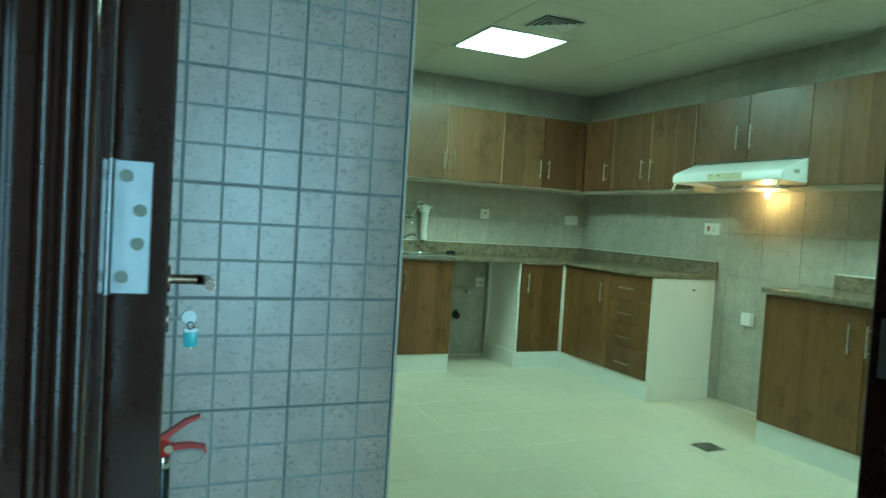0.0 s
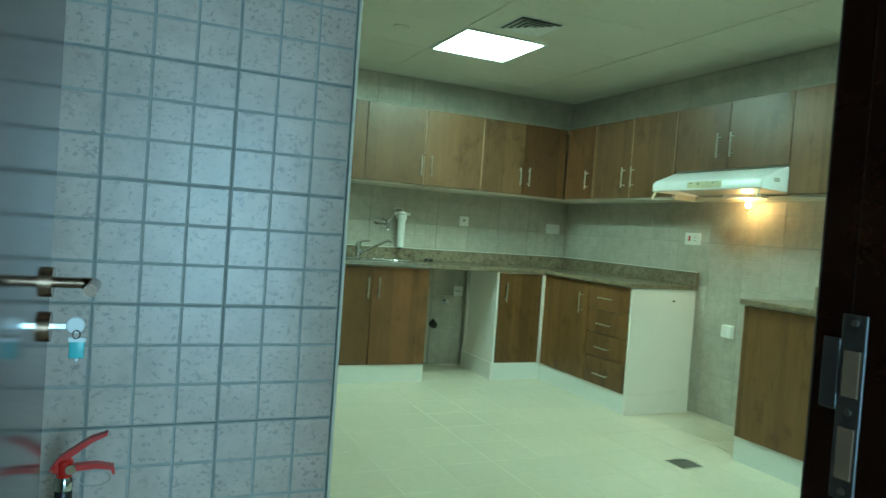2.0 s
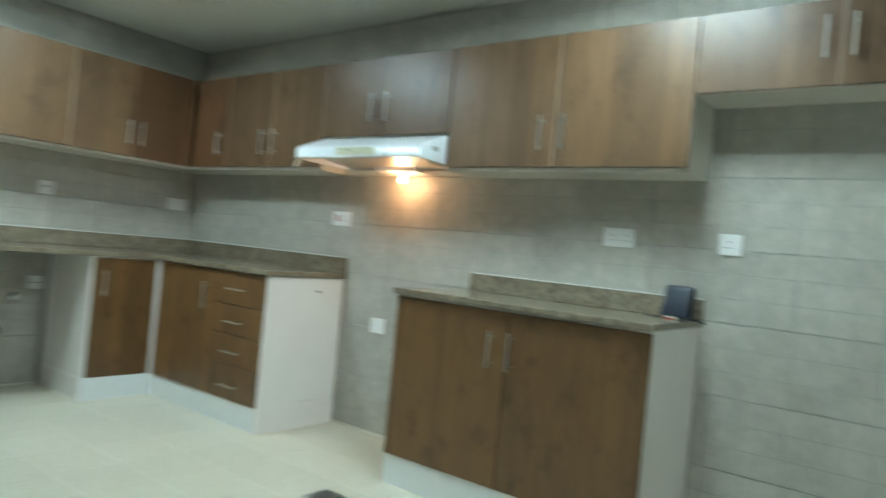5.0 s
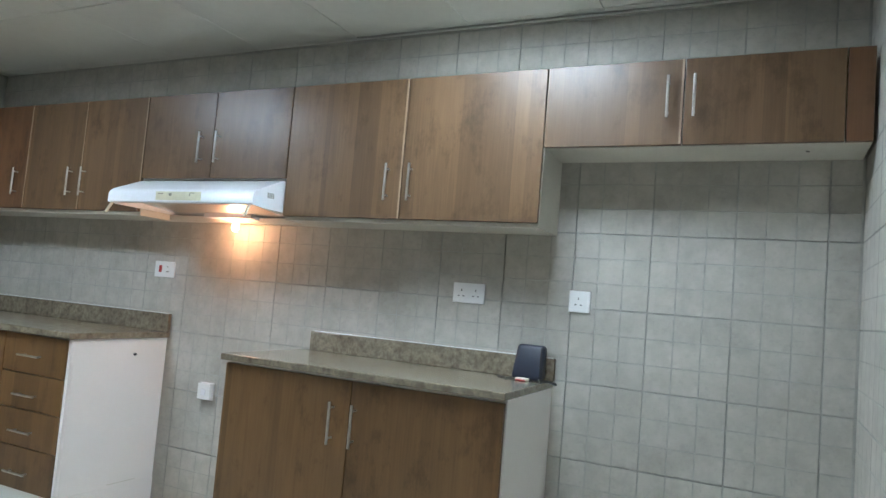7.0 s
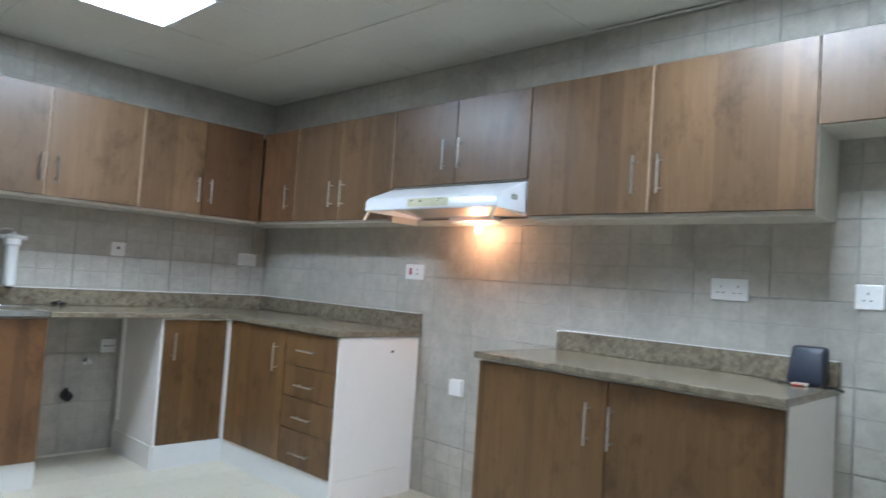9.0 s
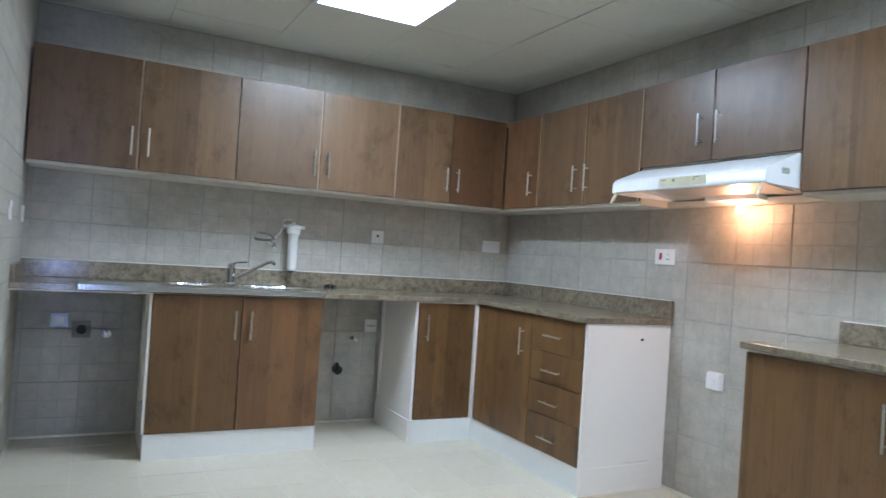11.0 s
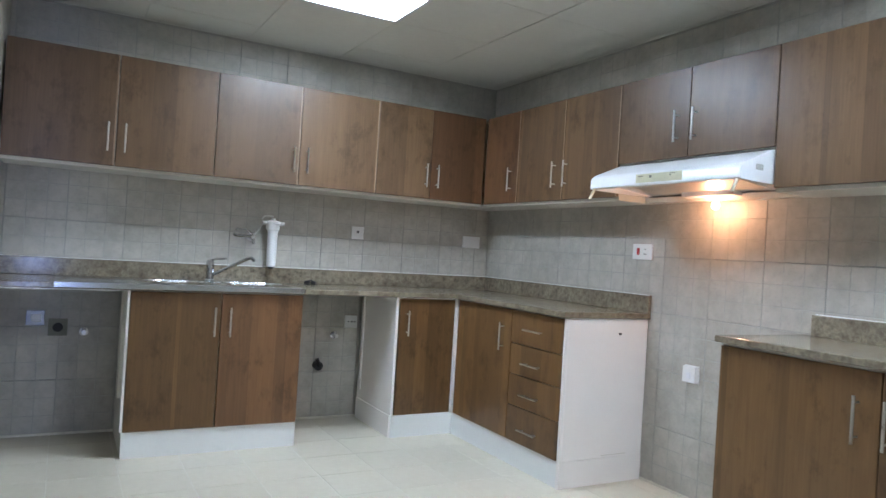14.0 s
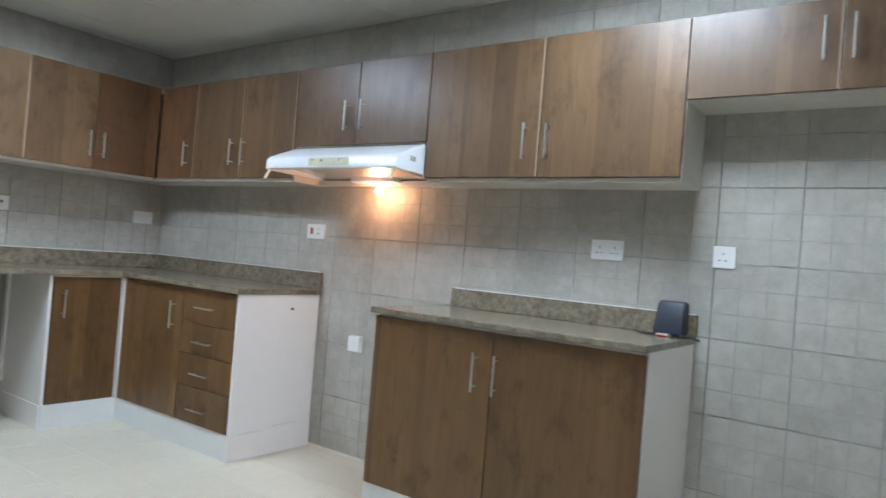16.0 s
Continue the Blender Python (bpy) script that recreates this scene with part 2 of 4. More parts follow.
def pipe(points, r, bm=None, n=10):
    """A bent tube through points."""
    bm = bm or bmesh.new()
    pts = [Vector(p) for p in points]
    rings = []
    for i, p in enumerate(pts):
        d = (pts[min(i + 1, len(pts) - 1)] - pts[max(i - 1, 0)]).normalized()
        q = d.to_track_quat('Z', 'Y')
        rings.append([bm.verts.new(p + q @ Vector((r * math.cos(2 * math.pi * k / n), r * math.sin(2 * math.pi * k / n), 0))) for k in range(n)])
    for u, v in zip(rings, rings[1:]):
        for k in range(n):
            bm.faces.new((u[k], u[(k + 1) % n], v[(k + 1) % n], v[k]))
    bm.faces.new(rings[0][::-1])
    bm.faces.new(rings[-1])
    return bm


def curve_points(a, b, c, steps=8):
    """Points of a quadratic bend from a by b to c."""
    a, b, c = Vector(a), Vector(b), Vector(c)
    return [(1 - s) ** 2 * a + 2 * s * (1 - s) * b + s * s * c for s in (i / steps for i in range(steps + 1))]


def lathe(profile, bm=None, n=24, at=(0, 0, 0)):
    """A turned body: profile rows of radius, height."""
    bm = bm or bmesh.new()
    rings = [[bm.verts.new((at[0] + r * math.cos(2 * math.pi * k / n), at[1] + r * math.sin(2 * math.pi * k / n), at[2] + z)) for k in range(n)] for r, z in profile]
    for u, v in zip(rings, rings[1:]):
        for k in range(n):
            bm.faces.new((u[k], u[(k + 1) % n], v[(k + 1) % n], v[k]))
    bm.faces.new(rings[0][::-1])
    bm.faces.new(rings[-1])
    return bm


def prism(outline, lo, hi, axis='y', bm=None, bevel=0.0):
    """An outline in two axes, drawn out along the third."""
    bm = bm or bmesh.new()
    put = {'y': lambda u, v, w: (u, w, v), 'x': lambda u, v, w: (w, u, v), 'z': lambda u, v, w: (u, v, w)}[axis]
    a = [bm.verts.new(put(u, v, lo)) for u, v in outline]
    b = [bm.verts.new(put(u, v, hi)) for u, v in outline]
    faces = [bm.faces.new(a), bm.faces.new(b[::-1])]
    for i in range(len(a)):
        j = (i + 1) % len(a)
        faces.append(bm.faces.new((a[i], b[i], b[j], a[j])))
    bmesh.ops.recalc_face_normals(bm, faces=faces)
    if bevel:
        bmesh.ops.bevel(bm, geom=list({e for f in faces for e in f.edges}), offset=bevel, segments=2, affect='EDGES', profile=0.5)
    return bm


# ---- plan ----
XL, XR, YB, YF, YD, ZC = 0.946, 4.11, 5.92, 2.31, 1.0, 2.445   # tiled faces and the ceiling
T = 0.009                                                        # how far tiles stand out from the wall's body
P, S = 0.3025, 0.300                                             # tile pitch and size


def structure(ob, label, category):
    return tagged(ob, label, category, kind="structure")


wall_back = structure(link_mesh("wall_back", box(-0.10, YB + T, -0.1, XR + 0.35, YB + 0.2, 2.7), GROUT), "kitchen wall behind the sink, clad in beige-grey square tiles", "wall")
wall_right = structure(link_mesh("wall_right", box(XR + T, 0.78, -0.1, XR + 0.2, YB + T, 2.7), GROUT), "kitchen wall behind the cooker hood, clad in beige-grey tiles", "wall")
wall_left = structure(link_mesh("wall_left", box(XL - 0.2, YF + T + 0.19, -0.1, XL - T, YB + T, 2.7), GROUT), "side wall of the kitchen clad in beige-grey tiles", "wall")
wall_front = structure(link_mesh("wall_front", box(-0.10, YF + T, -0.1, XL - T, YF + T + 0.19, 2.7), GROUT), "return wall facing the doorway, clad in mottled square tiles", "wall")
bm = box(-0.1, 0.81, -0.1, 0.155, YD - T, 2.7)
box(1.12, 0.81, -0.1, XR + T, YD - T, 2.7, bm=bm)
box(0.155, 0.81, 2.12, 1.12, YD - T, 2.7, bm=bm)
wall_door = structure(link_mesh("wall_door", bm, GROUT), "tiled wall with the kitchen doorway through it", "wall")
wall_alcove = structure(link_mesh("wall_alcove", box(-0.1, YD - T, -0.1, 0.06, YF + T, 2.7), PLASTER), "plain short wall behind the open door", "wall")

# hall behind the doorway
structure(link_mesh("wall_hall_left", box(-1.7, -2.5, -0.1, -1.5, 0.81, 2.7), PLASTER), "plain painted hall wall", "wall")
structure(link_mesh("wall_hall_right", box(2.6, -2.5, -0.1, 2.8, 0.81, 2.7), PLASTER), "plain painted hall wall", "wall")
structure(link_mesh("wall_hall_side", box(-1.5, 0.79, -0.1, -0.1, 0.99, 2.7), PLASTER), "plain painted hall wall beside the doorway", "wall")
bm = box(-1.7, -2.7, -0.1, 0.62, -2.5, 2.7)
box(1.68, -2.7, -0.1, 2.8, -2.5, 2.7, bm=bm)
box(0.62, -2.7, -0.1, 1.68, -2.5, 0.07, bm=bm)
box(0.62, -2.7, 2.03, 1.68, -2.5, 2.7, bm=bm)
structure(link_mesh("wall_hall_back", bm, PLASTER), "plain hall wall with a daylight opening", "wall")

# floor slab and ceiling
floor = structure(link_mesh("floor", box(-1.7, -2.7, -0.12, XR + 0.2, YB + 0.2, -0.0013), FLOOR_GROUT), "cream ceramic tile floor with pale joints", "floor")

GX, GY, GP = 2.222, 1.95, 0.608


LAMP_CELLS = ((0, 4), (1, 0))


def ceiling_mesh():
    """Square boards with fine recessed joints; the lamps fill two deeper cells. Along part of the hood wall the boards stop short."""
    bm = bmesh.new()
    backs = []
    j = 0.0018
    for i in range(-7, 5):
        for k in range(-8, 8):
            x0, x1 = max(GX + i * GP, -1.7), min(GX + (i + 1) * GP, XR + 0.2)
            y0, y1 = max(GY + k * GP, -2.7), min(GY + (k + 1) * GP, YB + 0.2)
            if x1 - x0 < 0.02 or y1 - y0 < 0.02:
                continue
            lamp = (i, k) in LAMP_CELLS
            before = set(bm.faces)
            box(x0, y0, ZC + (0.062 if lamp else 0.012), x1, y1, ZC + 0.12, bm=bm)
            backs += [f for f in bm.faces if f not in before]
            if lamp:
                continue
            drop = 0.0015 * math.sin(i * 3.1 + k * 5.7)
            edge = XR - 0.029 if x1 > XR and y1 < 3.3 else x1 - j
            box(x0 + j, y0 + j, ZC + drop, edge, y1 - j, ZC + 0.012, bm=bm)
    for f in backs:
        f.material_index = 1
    return bm


structure(link_mesh("ceiling", ceiling_mesh(), [CEILING, JOINT]), "white suspended ceiling of square boards with fine joints", "ceiling")

# ---- doorway ----
door_frame = thing("door_frame", "dark varnished wooden door frame with moulded casing", "door frame", (0.18, 0.9, 0), kind="structure")


def casing(x0, x1, name):
    """Moulded casing on the hall side: three rounded ribs on a board."""
    bm = box(x0, 0.775, 0, x1, 0.809, 2.19, 0.003)
    w = (x1 - x0) / 3.4
    for i in range(3):
        c = x0 + w * (0.7 + i)
        prism([(c + w * 0.38 * math.cos(a), 0.775 - w * 0.42 * math.sin(a)) for a in (math.pi * s / 8 for s in range(9))], 0.0, 2.19, 'z', bm)
    return part(name, bm, VARNISH, door_frame, smooth=True)


part("jamb", box(0.157, 0.80, 0, 0.2145, 0.957, 2.05, 0.004), VARNISH, door_frame)
part("jamb", box(1.052, 0.80, 0, 1.098, 0.957, 2.05, 0.004), VARNISH, door_frame)
for c in (0.1925, 0.2030, 0.2115):
    ring = [(c + 0.0042 * math.cos(a), 0.8005 - 0.0060 * math.sin(a)) for a in (math.pi * q / 8 for q in range(9))]
    part("bead", prism(ring, 0.0, 2.05, 'z'), VARNISH, door_frame, smooth=True)
part("head", box(0.157, 0.80, 2.052, 1.098, 0.957, 2.10, 0.004), VARNISH, door_frame)
part("stop", box(0.2155, 0.83, 0, 0.2175, 0.915, 2.05, 0.003), VARNISH, door_frame)
part("stop", box(1.0493, 0.83, 0, 1.0515, 0.915, 2.05, 0.0008), VARNISH, door_frame)
casing(0.075, 0.178, "casing")
casing(1.077, 1.185, "casing")
strike = part("strike_plate", box(1.0475, 0.897, 0.945, 1.0505, 0.922, 1.125, 0.001), HINGE, door_frame, "dull metal strike plate with two latch openings")
part("latch_lip", box(1.0465, 0.9222, 1.03, 1.0505, 0.940, 1.10, 0.001), HINGE, strike)
part("latch_hole", box(1.0460, 0.901, 1.045, 1.0474, 0.917, 1.09), EDGE, strike)
part("latch_hole", box(1.0460, 0.901, 0.965, 1.0474, 0.917, 1.015), EDGE, strike)
for zz in (0.953, 1.03, 1.117):
    part("screw", rod((1.0462, 0.909, zz), (1.0476, 0.909, zz), 0.0035), SATIN, strike)

door_1 = thing("door_1", "dark glossy varnished wooden door standing open", "door", (0.236, 0.968, 0.008), kind="structure")
part("leaf", box(0.2175, 0.968, 0.008, 0.2595, 1.838, 2.04, 0.003), VARNISH, door_1)
for zz in (0.22, 1.165, 1.86):
    hinge = part("hinge", box(0.219, 0.9655, zz - 0.050, 0.246, 0.9678, zz + 0.050, 0.001), HINGE, door_1, "steel butt hinge with countersunk screws")
    part("jamb_leaf", box(0.2147, 0.928, zz - 0.050, 0.2168, 0.9645, zz + 0.050, 0.001), HINGE, hinge)
    part("knuckle", rod((0.2165, 0.9628, zz - 0.050), (0.2165, 0.9628, zz + 0.050), 0.0038), HINGE, hinge, smooth=True)
    for dx, dz in ((0.228, 0.038), (0.238, 0.013), (0.237, -0.012), (0.227, -0.037)):
        part("screw", rod((dx, 0.9642, zz + dz), (dx, 0.9656, zz + dz), 0.0048), GREYMARK, hinge)
HY, HZ = 1.785, 1.045
lever = part("lever_handle", rod((0.2595, HY, HZ), (0.270, HY, HZ), 0.0255, n=24), BRASSY, door_1, "worn nickel lever handle on a round rose", smooth=True)
part("neck", rod((0.269, HY, HZ), (0.322, HY, HZ), 0.0092), BRASSY, lever, smooth=True)
bm = pipe(curve_points((0.312, HY, HZ), (0.334, HY, HZ), (0.334, HY - 0.022, HZ)) + [Vector((0.334, HY - 0.115, HZ))], 0.0100, n=14)
part("grip", bm, BRASSY, lever, smooth=True)
# added disc: the dim brown reflection on the grip's end, as plain colour
part("grip_cap", rod((0.334, HY - 0.115, HZ), (0.334, HY - 0.1168, HZ), 0.0092, n=14), EDGE, lever)
lock = part("lock_rose", rod((0.2595, HY, 0.970), (0.270, HY, 0.970), 0.0255, n=24), BRASSY, door_1, "round lock rose", smooth=True)
part("key_blade", box(0.269, HY - 0.0012, 0.967, 0.296, HY + 0.0012, 0.975), CHROME, lock)
bm = lathe([(0.004, -0.0035), (0.0130, -0.0035), (0.0150, 0.0), (0.0130, 0.0035), (0.004, 0.0035)], n=20)
bmesh.ops.rotate(bm, verts=bm.verts, cent=(0, 0, 0), matrix=Matrix.Rotation(radians(90), 3, 'X'))
bmesh.ops.translate(bm, verts=bm.verts, vec=(0.306, HY, 0.973))
part("key_head", bm, WHITEKEY, lock, "white plastic key head", smooth=True)
part("key_tag", box(0.298, HY - 0.004, 0.916, 0.322, HY + 0.004, 0.952, 0.0035), TEAL, lock, "teal plastic key tag", smooth=True)
part("tag_ring", pipe([(0.309 + 0.006 * math.cos(a), HY - 0.006, 0.958 + 0.007 * math.sin(a)) for a in (math.pi * k / 6 for k in range(13))], 0.0012, n=6), CHROME, lock)
part("tag_band", box(0.296, HY - 0.005, 0.944, 0.324, HY + 0.005, 0.953, 0.0025), WHITEKEY, lock)
part("tag_loop", lathe([(0.002, 0), (0.003, 0.002), (0.003, 0.006), (0.002, 0.009)], n=10, at=(0.310, HY, 0.911)), WHITEKEY, lock)
door_1.rotation_euler = (0, 0, radians(-1.6))

# fire extinguisher standing behind the door
EX, EY = 0.305, 2.10
ext = thing("fire_extinguisher", "black fire extinguisher with red squeeze levers on the floor", "extinguisher", (EX, EY, 0))
part("cylinder", lathe([(0.05, 0.0), (0.058, 0.006), (0.058, 0.40), (0.052, 0.445), (0.036, 0.478), (0.020, 0.492), (0.018, 0.50)], at=(EX, EY, 0)), BLACK, ext, smooth=True)
part("neck", lathe([(0.017, 0.50), (0.017, 0.57), (0.014, 0.575)], at=(EX, EY, 0)), BLACK, ext, smooth=True)
part("collar", lathe([(0.0172, 0.574), (0.019, 0.580), (0.019, 0.596), (0.016, 0.602)], at=(EX, EY, 0)), CHROME, ext, smooth=True)
valve = part("valve", lathe([(0.014, 0.60), (0.016, 0.606), (0.016, 0.635), (0.010, 0.642)], at=(EX, EY, 0)), RED, ext, smooth=True)
part("gauge", rod((EX + 0.012, EY - 0.016, 0.622), (EX + 0.012, EY - 0.022, 0.622), 0.010), BRASSY, valve, "small round pressure gauge")
bm = prism([(EX - 0.022, 0.612), (EX + 0.06, 0.617), (EX + 0.088, 0.613), (EX + 0.093, 0.602), (EX + 0.097, 0.603), (EX + 0.094, 0.620), (EX + 0.062, 0.628), (EX - 0.022, 0.626)], EY - 0.011, EY + 0.011, 'y')
part("carry_lever", bm, RED, ext)
bm = prism([(EX - 0.03, 0.616), (EX - 0.006, 0.632), (EX + 0.052, 0.675), (EX + 0.078, 0.687), (EX + 0.079, 0.694), (EX + 0.046, 0.684), (EX - 0.012, 0.645)], EY - 0.011, EY + 0.011, 'y')
part("squeeze_lever", bm, RED, ext)
part("pin_ring", pipe([(EX + 0.058 + 0.030 * math.cos(a), EY - 0.013, 0.597 + 0.016 * math.sin(a)) for a in (math.pi * k / 10 for k in range(21))], 0.0012, n=6), SATIN, ext)


# ---- cabinets ----
def bar_handle(parent, a, b, out, material=SATIN):
    """A bar from a to b on the door's face, standing off along out."""
    a, b, out = Vector(a), Vector(b), Vector(out)
    d = (b - a).normalized()
    h = part("handle", rod(a + out, b + out, 0.0052, n=10), material, parent, "satin metal bar handle", smooth=True)
    for p in (a + d * 0.022, b - d * 0.022):
        part("post", rod(p, p + out, 0.0036, n=8), material, h, smooth=True)
    return h


G = 0.0022   # half the gap between doors


def back_door(unit, x0, x1, z0, z1, yf, hx, hz0, hz1, wood=WOOD_GOLD_LIT, band=False):
    d = part("door", box(x0 + G, yf, z0, x1 - G, yf + 0.018, z1, 0.0015), wood, unit)
    if hx is not None:
        bar_handle(d, (hx, yf + 0.001, hz0), (hx, yf + 0.001, hz1), (0, -0.032, 0))
    if band:
        part("edge_band", box(x1 - G - 0.008, yf - 0.0012, z0 + 0.001, x1 - G, yf + 0.0004, z1 - 0.001), EDGE, d)
    return d


def side_door(unit, y0, y1, z0, z1, xf, hy, hz0, hz1, wood=WOOD, band=False):
    d = part("door", box(xf, y0 + G, z0, xf + 0.018, y1 - G, z1, 0.0015), wood, unit)
    if hy is not None:
        bar_handle(d, (xf + 0.001, hy, hz0), (xf + 0.001, hy, hz1), (-0.032, 0, 0))
    if band:
        part("edge_band", box(xf - 0.0012, y0 + G, z0 + 0.001, xf + 0.0004, y0 + G + 0.008, z1 - 0.001), EDGE, d)
    return d


UZ0, UZ1, UB = 1.5268, 2.128, 1.509
UYF, UXF = 5.578, 3.835
GU = "wall cabinets"
WALL_Y, WALL_X = YB - 0.001, XR - 0.001


def carcass(unit, x0, y0, z0, x1, y1, z1, face):
    """An open-fronted box of boards behind the doors."""
    t = 0.017
    part("top", box(x0, y0, z1 - t, x1, y1, z1, 0.001), CARCASS, unit)
    part("bottom", box(x0, y0, z0, x1, y1, z0 + t, 0.001), CARCASS, unit)
    if face == 'y':
        part("side", box(x0, y0, z0 + t, x0 + t, y1, z1 - t), CARCASS, unit)
        part("side", box(x1 - t, y0, z0 + t, x1, y1, z1 - t), CARCASS, unit)
        part("back", box(x0 + t, y1 - 0.006, z0 + t, x1 - t, y1, z1 - t), CARCASS, unit)
    else:
        part("side", box(x0, y0, z0 + t, x1, y0 + t, z1 - t), CARCASS, unit)
        part("side", box(x0, y1 - t, z0 + t, x1, y1, z1 - t), CARCASS, unit)
        part("back", box(x1 - 0.006, y0 + t, z0 + t, x1, y1 - t, z1 - t), CARCASS, unit)


HU0, HU1 = 1.602, 1.758
for x0, xm, x1, woods in ((0.958, 1.484, 2.003, (WOOD, WOOD)), (2.003, 2.501, 3.014, (WOOD, WOOD)), (3.014, 3.408, 3.826, (WOOD, WOOD_RED))):
    u = thing("wall_cabinet", "walnut-look laminate wall cabinet with two closed doors above the sink", "cabinet", ((x0 + x1) / 2, 5.75, UB), GU)
    carcass(u, x0 + 0.0005, UYF + 0.0195, UB, x1 - 0.0005, WALL_Y, 2.118, 'y')
    back_door(u, x0, xm, UZ0, UZ1, UYF, xm - 0.040, HU0, HU1, woods[0], x0 < 3.0)
    back_door(u, xm, x1, UZ0, UZ1, UYF, xm + 0.045, HU0, HU1, woods[1], 2.4 < x1 < 3.1)
# corner unit on the hood wall
u = thing("wall_cabinet", "walnut-look laminate corner wall cabinet with one closed door", "cabinet", (3.97, 5.4, UB), GU)
carcass(u, UXF + 0.0195, 5.168, UB, WALL_X, WALL_Y, 2.118, 'x')
side_door(u, 5.168, 5.572, UZ0, UZ1, UXF, 5.245, HU0, HU1, WOOD_RED, True)
u = thing("wall_cabinet", "walnut-look laminate wall cabinet with two closed doors", "cabinet", (3.97, 4.7, UB), GU)
carcass(u, UXF + 0.0195, 4.238, UB, WALL_X, 5.167, 2.118, 'x')
side_door(u, 4.702, 5.167, UZ0, UZ1, UXF, 4.775, HU0, HU1, band=True)
side_door(u, 4.238, 4.702, UZ0, UZ1, UXF, 4.668, HU0, HU1, band=True)
u = thing("wall_cabinet", "short walnut-look wall cabinet above the white cooker hood", "cabinet", (3.97, 3.77, 1.70), GU)
carcass(u, UXF + 0.0195, 3.308, 1.695, WALL_X, 4.237, 2.118, 'x')
side_door(u, 3.772, 4.237, 1.70, UZ1, UXF, 3.838, 1.772, 1.926)
side_door(u, 3.308, 3.772, 1.70, UZ1, UXF, 3.730, 1.772, 1.926)
u = thing("wall_cabinet", "wide walnut-look wall cabinet with two closed doors above the short counter", "cabinet", (3.97, 2.7, UB), GU)
carcass(u, UXF + 0.0195, 2.094, UB, WALL_X, 3.307, 2.118, 'x')
side_door(u, 2.700, 3.307, UZ0, UZ1, UXF, 2.765, HU0, HU1, band=True)
side_door(u, 2.094, 2.700, UZ0, UZ1, UXF, 2.655, HU0, HU1)
u = thing("wall_cabinet", "short high walnut-look cabinet over the empty fridge space", "cabinet", (3.97, 1.6, 1.83), GU)
carcass(u, UXF + 0.0195, 1.012, 1.8165, WALL_X, 2.093, 2.118, 'x')
side_door(u, 1.590, 2.093, 1.8185, UZ1, UXF, 1.642, 1.912, 2.062, band=True)
side_door(u, 1.090, 1.590, 1.8185, UZ1, UXF, 1.553, 1.912, 2.062)
part("screw_cap", rod((3.96, 1.19, 1.8165), (3.96, 1.19, 1.814), 0.006, n=10), BLACK, u)
part("filler", box(UXF + 0.001, 1.012, 1.8185, UXF + 0.03, 1.088, UZ1, 0.001), WOOD_RED, u)

# base units: back run
BYF, BXF, BXS = 5.335, 3.535, 3.562
DZ0, DZ1 = 0.140, 0.872
GB = "base cabinets"
u = thing("base_cabinet", "walnut-look sink cabinet with two closed doors and a white plinth", "cabinet", (2.04, 5.6, 0), GB)
part("side", box(1.586, BYF + 0.0195, 0.0, 1.604, 5.905, 0.876, 0.001), CARCASS, u)
part("side", box(2.486, BYF + 0.0195, 0.0, 2.504, 5.905, 0.876, 0.001), CARCASS, u)
part("bottom", box(1.605, BYF + 0.0195, 0.14, 2.485, 5.90, 0.157), CARCASS, u)
part("rail", box(1.605, BYF + 0.0195, 0.80, 2.485, BYF + 0.036, 0.876), CARCASS, u)
part("edge_strip", box(1.574, BYF + 0.002, 0.14, 1.5855, BYF + 0.022, 0.876, 0.001), MELAMINE, u)
part("side_batten", box(1.558, 5.42, 0.30, 1.5855, 5.475, 0.872, 0.002), CARCASS, u)
part("plinth", box(1.584, BYF + 0.008, 0.0, 2.504, BYF + 0.019, 0.137, 0.001), PLINTH, u, "white plastic plinth")
back_door(u, 1.587, 2.046, DZ0, DZ1, BYF, 2.012, 0.638, 0.796)
back_door(u, 2.046, 2.504, DZ0, DZ1, BYF - 0.003, 2.094, 0.638, 0.796, WOOD_WARM_LIT)
u = thing("base_cabinet", "narrow walnut-look base cabinet with a white side panel in the corner", "cabinet", (3.33, 5.6, 0), GB)
part("side_panel", box(3.108, BYF + 0.010, 0.0, 3.125, 5.905, 0.876, 0.001), MELAMINE, u, "plain white side panel")
part("side_skirting", box(3.100, BYF + 0.012, 0.0, 3.1075, 5.90, 0.137, 0.001), MELAMINE, u)
part("pipe_cover", box(3.094, 5.84, 0.20, 3.1075, 5.872, 0.87, 0.002), MELAMINE, u)
part("plinth", box(3.112, BYF + 0.001, 0.0, 3.545, BYF + 0.0095, 0.137, 0.001), PLINTH, u)
part("side", box(3.526, BYF + 0.021, 0.14, 3.545, 5.905, 0.876), CARCASS, u)
back_door(u, 3.128, 3.524, DZ0, DZ1 - 0.004, BYF, 3.180, 0.638, 0.796, WOOD_GOLD_LIT)
part("top_strip", box(3.112, BYF + 0.003, 0.869, 3.524, BYF + 0.018, 0.877), MELAMINE, u)
part("corner_post", box(3.5265, BYF - 0.022, 0.137, 3.5475, BYF + 0.014, 0.876, 0.001), MELAMINE, u, "white corner post")
u = thing("base_cabinet", "walnut-look base cabinet with one door and four drawers, white end panel", "cabinet", (3.8, 4.7, 0), GB)
side_door(u, 4.700, 5.308, DZ0, DZ1, BXF, 4.778, 0.632, 0.790, WOOD_GOLD_LIT)
